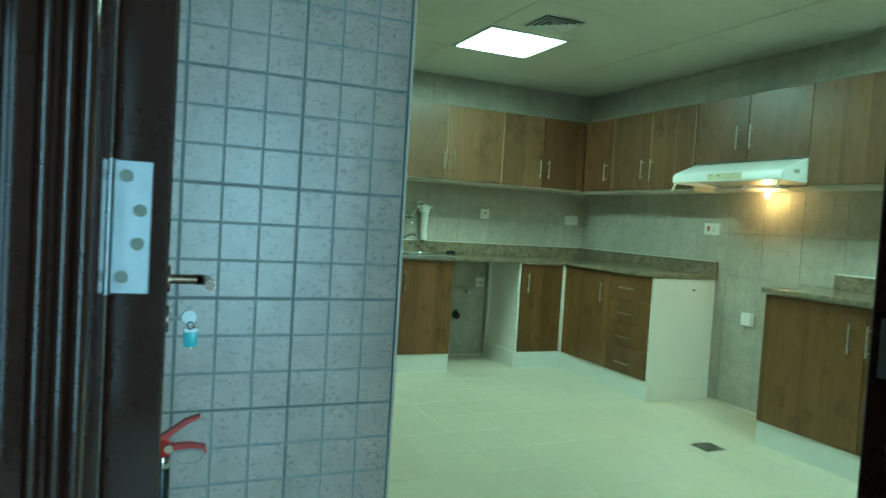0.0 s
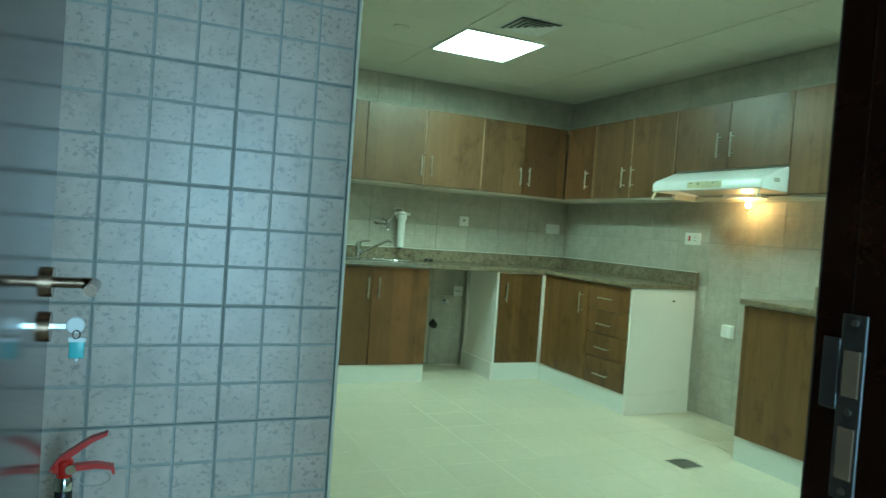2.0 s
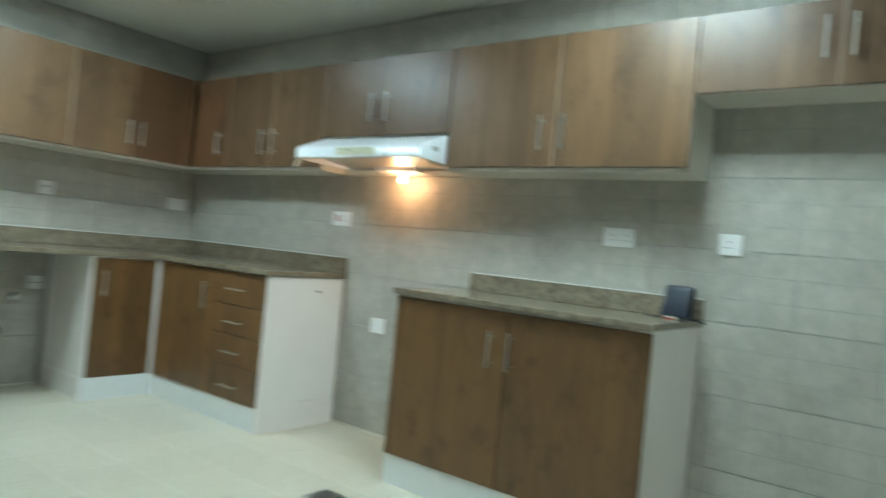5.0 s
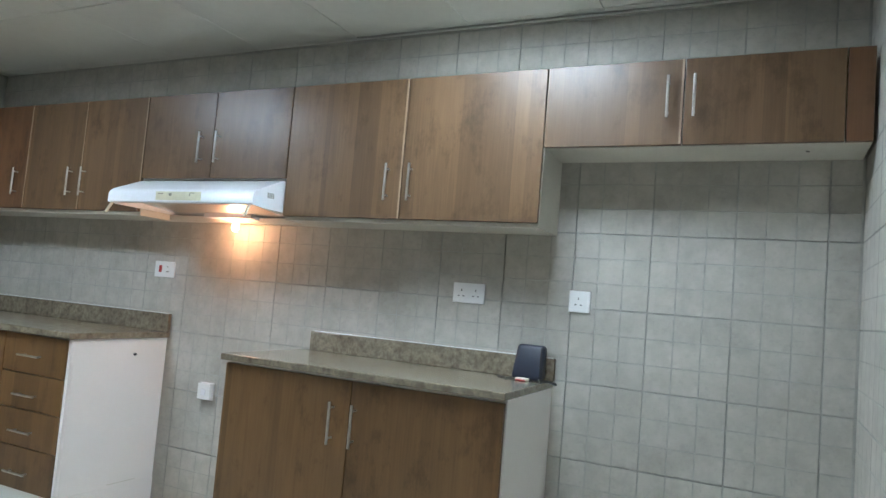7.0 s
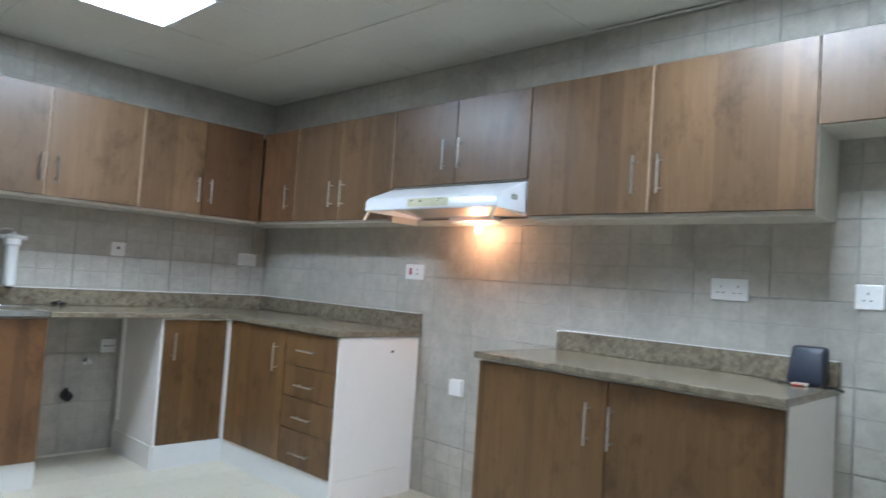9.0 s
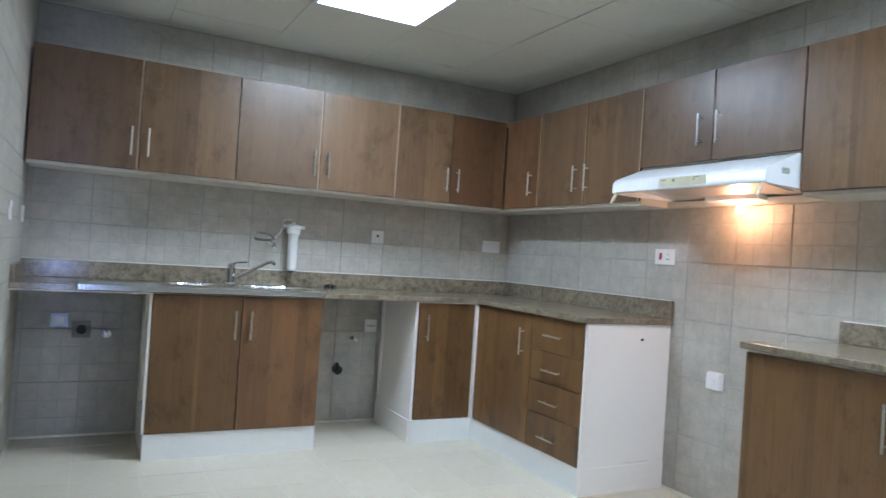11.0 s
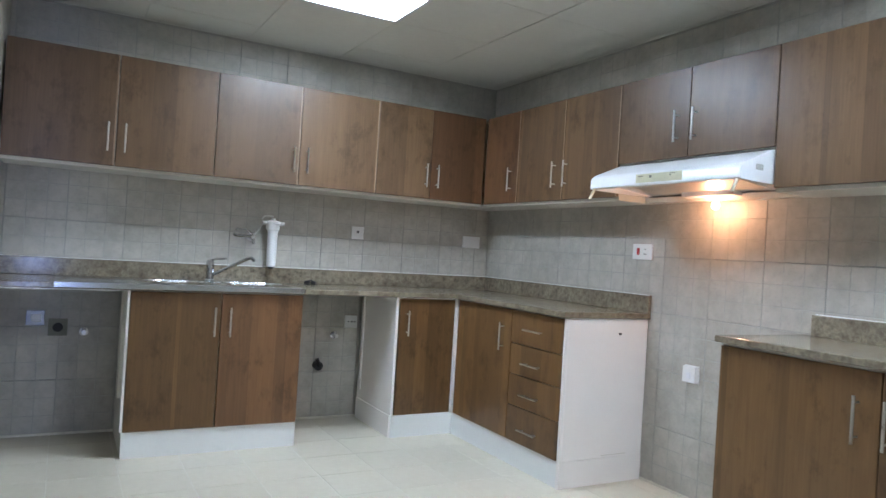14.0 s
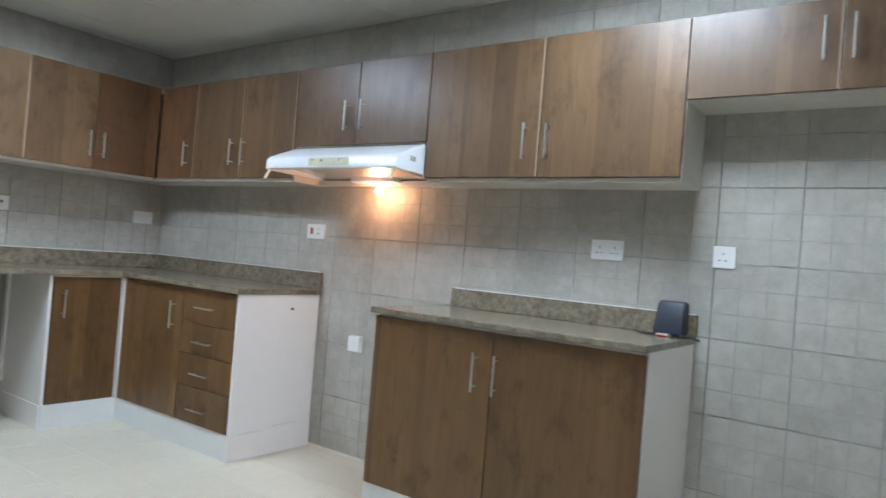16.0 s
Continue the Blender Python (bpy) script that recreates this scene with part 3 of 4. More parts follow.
for z0, z1 in ((0.687, DZ1), (0.515, 0.684), (0.340, 0.512), (DZ0, 0.337)):
    d = part("drawer", box(BXF, 4.238, z0, BXF + 0.018, 4.698, z1 - 0.001, 0.0015), WOOD_GOLD_LIT, u)
    zm = z1 - 0.098 if z0 > 0.2 else z1 - 0.115
    bar_handle(d, (BXF + 0.001, 4.400, zm), (BXF + 0.001, 4.556, zm), (-0.030, 0, 0))
part("side", box(BXF + 0.0195, 5.29, 0.14, 4.10, 5.308, 0.876), CARCASS, u)
part("end_panel", box(BXF + 0.004, 4.219, 0.0, 4.106, 4.237, 0.876, 0.001), MELAMINE, u, "plain white end panel")
part("end_sheet", box(BXF + 0.020, 4.2172, 0.142, 4.094, 4.2189, 0.860, 0.0006), MELAMINE, u)
part("end_mark", box(3.82, 4.2166, 0.150, 3.99, 4.2171, 0.153), CARCASS, u)
part("end_skirting", box(BXF + 0.005, 4.2155, 0.0, 4.106, 4.2188, 0.139, 0.0008), MELAMINE, u)
part("pipe_stub", rod((3.90, 4.217, 0.795), (3.90, 4.207, 0.797), 0.0065), BLACK, u, "dark cable hole grommet")
part("plinth", box(BXF + 0.008, 4.238, 0.0, BXF + 0.0185, 5.333, 0.137, 0.001), PLINTH, u)
part("rail", box(BXF + 0.0195, 4.238, 0.862, BXF + 0.036, 5.288, 0.876), CARCASS, u)
# base unit of the short counter
u = thing("base_cabinet", "walnut-look base cabinet with two closed doors under the short counter", "cabinet", (3.84, 2.68, 0), GB)
side_door(u, 2.681, 3.298, DZ0, DZ1 + 0.004, BXS, 2.752, 0.635, 0.792, WOOD_GOLD_LIT)
side_door(u, 2.072, 2.681, DZ0, DZ1 + 0.004, BXS, 2.655, 0.635, 0.792, WOOD_GOLD_LIT)
part("side_panel", box(BXS + 0.0195, 2.070, 0.0, 4.106, 2.088, 0.8875, 0.001), MELAMINE, u, "white side panel beside the fridge space")
part("side_panel", box(BXS + 0.0195, 3.282, 0.0, 4.106, 3.299, 0.885, 0.001), MELAMINE, u)
part("plinth", box(BXS + 0.008, 2.089, 0.0, BXS + 0.0185, 3.298, 0.137, 0.001), PLINTH, u)
part("rail", box(BXS + 0.0195, 2.089, 0.80, BXS + 0.036, 3.281, 0.876), CARCASS, u)
part("cove", box(BXS + 0.006, 2.075, 0.8775, BXS + 0.0185, 3.286, 0.8875), CARCASS, u)

# ---- worktops ----
CZ0, CZ1 = 0.878, 0.908
w = thing("worktop", "L-shaped brown speckled granite worktop with an upstand", "worktop", (2.5, 5.6, CZ0))
bm = prism([(XL + 0.001, 5.318), (3.512, 5.318), (3.512, 4.205), (4.108, 4.205), (4.108, 5.917), (XL + 0.001, 5.917)], CZ0, CZ1, 'z', bevel=0.003)
part("slab", bm, GRANITE, w)
part("upstand", box(XL + 0.002, 5.895, CZ1 + 0.0005, 4.086, 5.9165, 1.006, 0.002), GRANITE, w)
part("upstand", box(4.087, 4.207, CZ1 + 0.0005, 4.1075, 5.9165, 1.006, 0.002), GRANITE, w)
part("upstand", box(XL + 0.002, 5.32, CZ1 + 0.0005, XL + 0.022, 5.894, 0.992, 0.002), GRANITE, w)
part("silicone_bead", box(XL + 0.004, 5.9075, 1.0063, 4.104, 5.9165, 1.0095, 0.001), PLASTIC, w)
part("silicone_bead", box(4.0985, 4.22, 1.0063, 4.1075, 5.906, 1.0095, 0.001), PLASTIC, w)
part("edge_lip", box(XL + 0.003, 5.3165, CZ0 - 0.006, 1.5735, 5.330, CZ0 - 0.0005, 0.001), MELAMINE, w)
w = thing("worktop", "short brown speckled granite worktop with a low upstand", "worktop", (3.83, 2.7, CZ0))
part("slab", box(3.540, 2.066, 0.888, 4.108, 3.312, 0.914, 0.003), GRANITE, w)
part("upstand", box(4.086, 2.062, 0.9145, 4.1075, 3.268, 1.004, 0.002), GRANITE, w)
part("silicone_bead", box(4.0985, 2.07, 1.0043, 4.1075, 3.26, 1.0075, 0.001), PLASTIC, w)


# ---- sink ----
def sink_top():
    """A steel sheet with two rounded bowls pressed into it."""
    bm = bmesh.new()
    x0, x1, y0, y1, z = 1.238, 2.505, 5.313, 5.800, CZ1 + 0.006
    cols, rows = 96, 40

    def depth(x, y):
        low = 0.0
        for cx, cy, hx, hy, d in ((1.842, 5.545, 0.165, 0.175, 0.15), (2.268, 5.545, 0.195, 0.175, 0.15)):
            u, v = abs(x - cx) / hx, abs(y - cy) / hy
            q = (u ** 5 + v ** 5) ** 0.2
            low = min(low, -d * max(0.0, min(1.0, (1.0 - q) / 0.16)))
        if x < 1.63 and 5.36 < y < 5.75:
            low -= 0.002 * (1 + math.cos((y - 5.36) / 0.052 * 2 * math.pi)) * (x > 1.28)
        edge = min(x - x0, x1 - x, y - y0, y1 - y)
        return low + (-0.004 if edge < 1e-4 else 0.002 if edge < 0.03 else 0.0)

    grid = [[bm.verts.new((x0 + (x1 - x0) * i / cols, y0 + (y1 - y0) * j / rows, z + depth(x0 + (x1 - x0) * i / cols, y0 + (y1 - y0) * j / rows))) for j in range(rows + 1)] for i in range(cols + 1)]
    for i in range(cols):
        for j in range(rows):
            bm.faces.new((grid[i][j], grid[i + 1][j], grid[i + 1][j + 1], grid[i][j + 1]))
    return bm


s = thing("kitchen_sink", "stainless steel double-bowl sink with a ribbed drainer", "sink", (1.9, 5.55, CZ1))
part("basin", sink_top(), STEEL, s, smooth=True)
part("front_lip", box(1.238, 5.3085, CZ0 + 0.006, 2.505, 5.3135, CZ1 + 0.0045, 0.0015), STEEL, s)
for cx in (1.842, 2.268):
    part("waste", lathe([(0.02, 0), (0.042, 0.001), (0.045, 0.004), (0.03, 0.005)], at=(cx, 5.545, CZ1 - 0.1445)), CHROME, s, smooth=True)

m = thing("mixer_tap", "chrome single-lever mixer tap on the sink", "tap", (2.045, 5.735, CZ1))
tx, ty = 2.045, 5.735
part("body", lathe([(0.028, 0.004), (0.030, 0.010), (0.024, 0.018), (0.023, 0.085), (0.025, 0.10), (0.022, 0.125), (0.010, 0.134)], at=(tx, ty, CZ1)), CHROME, m, smooth=True)
part("spout", pipe([(tx + 0.015, ty - 0.006, CZ1 + 0.045), (tx + 0.10, ty - 0.05, CZ1 + 0.095), (tx + 0.19, ty - 0.10, CZ1 + 0.15), (tx + 0.212, ty - 0.112, CZ1 + 0.158), (tx + 0.226, ty - 0.12, CZ1 + 0.150), (tx + 0.228, ty - 0.121, CZ1 + 0.138)], 0.0105), CHROME, m, smooth=True)
part("lever", pipe([(tx, ty, CZ1 + 0.130), (tx + 0.03, ty - 0.012, CZ1 + 0.140), (tx + 0.085, ty - 0.036, CZ1 + 0.146)], 0.006), CHROME, m, smooth=True)

m = thing("wall_tap", "chrome wall-mounted tap beside the water filter", "tap", (2.31, YB, 1.20))
part("flange", rod((2.315, 5.912, 1.195), (2.315, 5.900, 1.195), 0.027, n=20), SATIN, m, smooth=True)
part("body", rod((2.315, 5.902, 1.195), (2.315, 5.840, 1.195), 0.015), CHROME, m, smooth=True)
part("outlet", pipe([(2.315, 5.850, 1.19), (2.318, 5.84, 1.162), (2.32, 5.838, 1.150)], 0.010), CHROME, m, smooth=True)
part("spout", pipe([(2.315, 5.850, 1.200), (2.25, 5.83, 1.196), (2.205, 5.815, 1.198), (2.185, 5.81, 1.205)], 0.009), CHROME, m, smooth=True)
part("lever", pipe([(2.315, 5.842, 1.205), (2.27, 5.830, 1.238), (2.21, 5.818, 1.240), (2.20, 5.815, 1.232)], 0.006), CHROME, m, smooth=True)
part("supply_hose", pipe(curve_points((2.325, 5.870, 1.21), (2.35, 5.88, 1.235), (2.372, 5.86, 1.282)), 0.006, n=8), SATIN, m, smooth=True)

m = thing("water_filter", "white water filter housing fixed to the tiles", "filter", (2.437, 5.84, 1.0))
fx, fy = 2.437, 5.845
part("housing", lathe([(0.018, 1.012), (0.028, 1.018), (0.030, 1.03), (0.032, 1.235), (0.036, 1.245)], at=(fx, fy, 0)), PLASTIC, m, smooth=True)
part("cap", lathe([(0.036, 1.243), (0.041, 1.249), (0.041, 1.283), (0.046, 1.286), (0.046, 1.300), (0.030, 1.306), (0.014, 1.309), (0.012, 1.322)], at=(fx, fy, 0)), PLASTIC, m, smooth=True)
part("port", rod((fx - 0.068, fy, 1.290), (fx + 0.070, fy, 1.290), 0.012), PLASTIC, m, smooth=True)
part("bracket", box(fx - 0.03, fy + 0.03, 1.25, fx + 0.03, 5.9105, 1.30, 0.003), PLASTIC, m)
part("bottom_nut", lathe([(0.012, 0.998), (0.018, 1.002), (0.018, 1.0115)], at=(fx, fy, 0)), BLACK, m, smooth=True)
part("hose", pipe(curve_points((fx - 0.068, fy, 1.290), (fx - 0.09, fy, 1.345), (fx, fy + 0.01, 1.332), 8), 0.006, n=8), SATIN, m, smooth=True)

k = thing("sink_plug", "small black rubber plugs on the worktop", "plug", (2.70, 5.86, CZ1))
bm = lathe([(0.012, 0.001), (0.020, 0.004), (0.021, 0.014), (0.012, 0.022)], n=14, at=(2.690, 5.865, CZ1))
lathe([(0.012, 0.001), (0.019, 0.004), (0.019, 0.013), (0.010, 0.020)], bm, n=14, at=(2.732, 5.860, CZ1))
part("plug", bm, RUBBER, k, smooth=True)
part("chain", pipe([(2.690, 5.865, CZ1 + 0.021), (2.712, 5.855, CZ1 + 0.026), (2.732, 5.860, CZ1 + 0.019)], 0.003, n=6), RUBBER, k)

# ---- cooker hood ----
h = thing("cooker_hood", "white cooker hood with a lit bulb under the short cabinet", "cooker hood", (3.85, 3.77, 1.50))
HY0, HY1 = 3.318, 4.226
top_out = [(4.105, 1.687), (3.838, 1.687), (3.825, 1.683), (3.668, 1.618), (3.654, 1.606), (3.646, 1.590), (3.643, 1.552), (3.650, 1.546), (3.664, 1.546), (3.664, 1.590), (3.836, 1.664), (4.105, 1.664)]
part("shell", prism(top_out, HY0 + 0.003, HY1 - 0.003, 'y'), ENAMEL, h, smooth=True)
side_out = [(4.105, 1.6865), (3.838, 1.6865), (3.668, 1.6175), (3.652, 1.604), (3.644, 1.589), (3.644, 1.548), (3.70, 1.543), (4.105, 1.540)]
for y0 in (HY0, HY1 - 0.010):
    part("side_panel", prism(side_out, y0, y0 + 0.010, 'y', bevel=0.0015), ENAMEL, h)
part("underside", prism([(3.666, 1.590), (4.10, 1.544), (4.10, 1.550), (3.666, 1.596)], HY0 + 0.011, HY1 - 0.011, 'y'), ENAMEL, h)
part("grease_filter", prism([(3.70, 1.580), (3.995, 1.548), (3.995, 1.553), (3.70, 1.585)], 3.45, 4.12, 'y'), FILTER, h, "metal grease filter")
part("bulb_plate", prism([(3.985, 1.527), (4.0445, 1.523), (4.0445, 1.544), (3.985, 1.553)], 3.62, 3.93, 'y'), ENAMEL, h)
part("bulb", lathe([(0.008, 0.0), (0.016, 0.008), (0.018, 0.022), (0.013, 0.038), (0.008, 0.046)], n=16, at=(4.026, 3.750, 1.464)), BULB_GLOW, h, "lit warm bulb", smooth=True)
part("back_rail", box(4.045, HY0 - 0.008, UB + 0.001, 4.1075, HY1 + 0.009, 1.5395, 0.001), CARCASS, h, "beige rail along the wall")
lab = part("control_label", box(3.6412, 3.62, 1.560, 3.6436, 3.90, 1.600, 0.0005), STICKER, h, "yellow film over the controls")
for y0, y1, z0, z1 in ((3.855, 3.885, 1.588, 1.5915), (3.80, 3.815, 1.580, 1.592), (3.66, 3.69, 1.592, 1.595), (3.685, 3.690, 1.580, 1.590)):
    part("print_mark", box(3.6404, y0, z0, 3.6411, y1, z1), GREYMARK, lab)
for i in range(4):
    part("vent_slot", box(3.735 + i * 0.012, HY0 - 0.0012, 1.592, 3.742 + i * 0.012, HY0 - 0.0002, 1.616), GREYMARK, h)
for y0 in (HY0 + 0.016, HY1 - 0.030):
    part("visor_arm", prism([(3.648, 1.549), (3.660, 1.549), (3.628, 1.494), (3.616, 1.494)], y0, y0 + 0.012, 'y', bevel=0.001), CREAM, h, "cream plastic visor arm")

# ---- ceiling fittings ----
GLP = "ceiling panels"
for i, k in LAMP_CELLS:
    x0, y0 = GX + i * GP + 0.002, GY + k * GP + 0.002
    x1, y1 = GX + (i + 1) * GP - 0.002, GY + (k + 1) * GP - 0.002
    c = thing("ceiling_light", "square recessed ceiling light panel, switched on", "ceiling light", ((x0 + x1) / 2, (y0 + y1) / 2, ZC), GLP)
    bm = box(x0, y0, ZC - 0.010, x1, y0 + 0.022, ZC + 0.060, 0.002)
    box(x0, y1 - 0.022, ZC - 0.010, x1, y1, ZC + 0.060, 0.002, bm)
    box(x0, y0 + 0.022, ZC - 0.010, x0 + 0.022, y1 - 0.022, ZC + 0.060, 0.002, bm)
    box(x1 - 0.022, y0 + 0.022, ZC - 0.010, x1, y1 - 0.022, ZC + 0.060, 0.002, bm)
    part("frame", bm, ENAMEL, c)
    part("diffuser", box(x0 + 0.023, y0 + 0.023, ZC + 0.034, x1 - 0.023, y1 - 0.023, ZC + 0.044), PANEL_GLOW, c, "glowing white diffuser")
v = thing("ceiling_vent", "square four-way ceiling air vent with dark slots", "air vent", (2.525, 4.118, ZC))
vx, vy = 2.525, 4.118
part("backing", box(vx - 0.135, vy - 0.135, ZC - 0.006, vx + 0.135, vy + 0.135, ZC - 0.002), BLACK, v)
for r, wd in ((0.155, 0.020), (0.128, 0.030), (0.092, 0.028), (0.058, 0.026), (0.026, 0.018)):
    bm = bmesh.new()
    flat = r > 0.15
    ring = []
    for rr, zz in ((r - wd, ZC - 0.004), (r, ZC - (0.004 if flat else 0.017)), (r, ZC - (0.001 if flat else 0.014)), (r - wd, ZC - 0.001)):
        ring.append([bm.verts.new((vx + sx * rr, vy + sy * rr, zz)) for sx, sy in ((-1, -1), (1, -1), (1, 1), (-1, 1))])
    for a, b in zip(ring, ring[1:] + ring[:1]):
        for q in range(4):
            bm.faces.new((a[q], a[(q + 1) % 4], b[(q + 1) % 4], b[q]))
    bmesh.ops.recalc_face_normals(bm, faces=bm.faces)
    part("slat" if r < 0.14 else "frame", bm, ENAMEL, v)
d = thing("ceiling_disc", "small flat round cover on the ceiling", "ceiling cover", (1.885, 4.64, ZC))
part("cover", lathe([(0.045, -0.006), (0.052, -0.004), (0.052, 0.001)], at=(1.885, 4.64, ZC)), CEILING, d, smooth=True)

# ---- floor drain ----
d = thing("floor_drain", "dark metal square floor drain grate", "drain", (3.22, 3.305, 0))
part("frame", box(3.148, 3.236, -0.001, 3.292, 3.374, 0.004, 0.001), SATIN, d)
part("plate", box(3.158, 3.246, 0.0042, 3.282, 3.364, 0.0055), BLACK, d)
for i in range(6):
    part("bar", box(3.162 + i * 0.020, 3.250, 0.0056, 3.171 + i * 0.020, 3.360, 0.0075, 0.0006), SATIN, d)


# ---- sockets and switches ----
def plate(name, label, u, z, width, height, theta, at, marks, category="socket", body=PLASTIC):
    """A wall plate: u, z its centre on the wall, at the wall's face; marks: (part name, du, dz, w, h, proud, material)."""
    m = {0: lambda a, n: (a, at - n), -90: lambda a, n: (at - n, a), 90: lambda a, n: (at + n, a)}[theta]

    def slab(a0, a1, z0, z1, n0, n1, bevel):
        (xa, ya), (xb, yb) = m(a0, n0), m(a1, n1)
        return box(min(xa, xb), min(ya, yb), z0, max(xa, xb), max(ya, yb), z1, bevel)

    x, y = m(u, 0)
    ob = thing(name, label, category, (x, y, z))
    part("plate", slab(u - width / 2, u + width / 2, z - height / 2, z + height / 2, 0.0005, 0.010, 0.0025), body, ob)
    for pn, du, dz, w, hh, proud, mat in marks:
        part(pn, slab(u + du - w / 2, u + du + w / 2, z + dz - hh / 2, z + dz + hh / 2, 0.0098, 0.0098 + proud, min(0.001, proud * 0.4)), mat, ob)
    return ob


def pins(du):
    return [("pin_hole", du, 0.012, 0.004, 0.009, 0.0006, BLACK), ("pin_hole", du - 0.011, -0.013, 0.008, 0.004, 0.0006, BLACK), ("pin_hole", du + 0.011, -0.013, 0.008, 0.004, 0.0006, BLACK)]


plate("cable_outlet", "white square outlet plate with a dark centre", 3.044, 1.269, 0.088, 0.086, 0, YB, [("cable_hole", 0, 0.008, 0.016, 0.016, 0.001, BLACK)])
plate("blank_plate", "white double blank wall plate", 3.962, 1.262, 0.148, 0.086, 0, YB, [], "wall plate")
plate("metal_outlet", "brushed metal outlet plate inside the empty bay", 1.155, 0.665, 0.092, 0.086, 0, YB, [("insert", 0.004, 0, 0.050, 0.045, 0.002, PLASTIC), ("pin_hole", 0.004, 0.004, 0.014, 0.012, 0.0006, GREYMARK)], body=HINGE)
plate("cable_outlet", "white square outlet plate under the worktop", 3.036, 0.656, 0.088, 0.084, 0, YB, [("pin_hole", -0.020, 0, 0.010, 0.008, 0.001, BLACK), ("pin_hole", 0.003, 0, 0.012, 0.009, 0.001, BLACK), ("pin_hole", 0.025, 0, 0.010, 0.008, 0.001, BLACK)])
plate("cooker_switch", "white double wall switch with a red rocker", 4.290, 1.245, 0.148, 0.087, -90, XR, [("rocker", 0.030, 0.002, 0.020, 0.038, 0.003, RED), ("indicator", -0.022, 0.014, 0.010, 0.006, 0.001, GREYMARK), ("indicator", -0.022, -0.012, 0.020, 0.005, 0.001, GREYMARK)], "switch")
plate("double_socket", "white double power socket on the tiles", 2.469, 1.244, 0.148, 0.087, -90, XR, pins(0.034) + pins(-0.034) + [("rocker", 0.012, 0.030, 0.014, 0.010, 0.002, PLASTIC), ("rocker", -0.052, 0.030, 0.014, 0.010, 0.002, PLASTIC)])
plate("single_socket", "white single power socket beside the fridge space", 1.980, 1.244, 0.087, 0.087, -90, XR, pins(0.004) + [("rocker", -0.026, 0.028, 0.014, 0.012, 0.002, PLASTIC)])
plate("switch_box", "white surface-mounted switch box low on the tiles", 3.898, 0.633, 0.087, 0.088, -90, XR, [("box", 0, 0, 0.080, 0.080, 0.022, PLASTIC), ("rocker", 0.0, -0.004, 0.026, 0.030, 0.026, WHITEKEY)], "switch")
plate("wall_switch", "white single wall switch on the tiles", 5.09, 1.245, 0.090, 0.088, 90, XL, [("rocker", 0, 0, 0.022, 0.030, 0.003, WHITEKEY)], "switch")
plate("wall_switch", "white single wall switch on the tiles", 5.74, 1.245, 0.090, 0.088, 90, XL, [("rocker", 0, 0, 0.022, 0.030, 0.003, WHITEKEY)], "switch")


# ---- plumbing in the open bays ----
def valve_tap(x, z):
    ob = thing("angle_valve", "small chrome angle valve on the wall", "valve", (x, YB, z))
    part("flange", rod((x, 5.911, z), (x, 5.902, z), 0.024, n=18), CHROME, ob, smooth=True)
    part("body", rod((x, 5.903, z), (x, 5.862, z), 0.012), CHROME, ob, smooth=True)
    part("knob", rod((x, 5.862, z), (x, 5.842, z), 0.013, n=10), SATIN, ob, smooth=True)
    part("outlet", rod((x, 5.875, z), (x, 5.875, z + 0.030), 0.008), CHROME, ob, smooth=True)


valve_tap(1.400, 0.590)
valve_tap(2.912, 0.566)
o = thing("drain_outlet", "dark drain hole in a grey square plate", "drain", (1.268, YB, 0.613))
part("plate", box(1.220, 5.9065, 0.565, 1.316, 5.9110, 0.662, 0.001), GREYMARK, o)
part("hole", rod((1.268, 5.908, 0.613), (1.268, 5.900, 0.613), 0.026, n=20), RUBBER, o, smooth=True)
o = thing("drain_outlet", "black rubber drain pipe stub on the wall", "drain", (2.805, YB, 0.365))
part("stub", rod((2.806, 5.911, 0.366), (2.806, 5.862, 0.362), 0.030, n=18), RUBBER, o, smooth=True)
part("elbow", pipe([(2.806, 5.87, 0.366), (2.800, 5.850, 0.385), (2.790, 5.86, 0.415)], 0.012), RUBBER, o, smooth=True)

# ---- pouch left on the short worktop ----
o = thing("pouch", "navy leather pouch leaning against the upstand", "pouch", (4.02, 2.16, 0.914))
bm = box(-0.036, -0.064, 0.0, 0.036, 0.064, 0.138, 0.016, segments=4)
for vv in bm.verts:
    k = vv.co.z / 0.142
    vv.co.x *= 1.0 - 0.45 * k
    vv.co.y *= 1.0 - 0.10 * k
    vv.co.x += 0.035 * k
bmesh.ops.translate(bm, verts=bm.verts, vec=(4.036, 2.152, 0.914 + 0.0015))
part("body", bm, NAVY, o, smooth=True)
part("zip", pipe([(4.006, 2.095, 0.914 + 0.012), (4.014, 2.097, 0.914 + 0.07), (4.034, 2.105, 0.914 + 0.134)], 0.0025, n=6), BLACK, o)
part("strap", pipe([(4.01, 2.098, 0.914 + 0.006), (3.975, 2.080, 0.914 + 0.007), (3.985, 2.052, 0.914 + 0.006), (4.02, 2.030, 0.914 - 0.004)], 0.005, n=8), BLACK, o)
part("cord", pipe([(4.01, 2.20, 0.914 + 0.004), (3.985, 2.235, 0.914 + 0.0035), (4.02, 2.275, 0.914 + 0.0035)], 0.003, n=6), BLACK, o)
part("tag", box(3.970, 2.135, 0.914 + 0.0008, 4.003, 2.185, 0.914 + 0.010, 0.002), CREAM, o)
part("tag_print", box(3.955, 2.140, 0.914 + 0.0008, 3.9695, 2.178, 0.914 + 0.006, 0.001), RED, o)

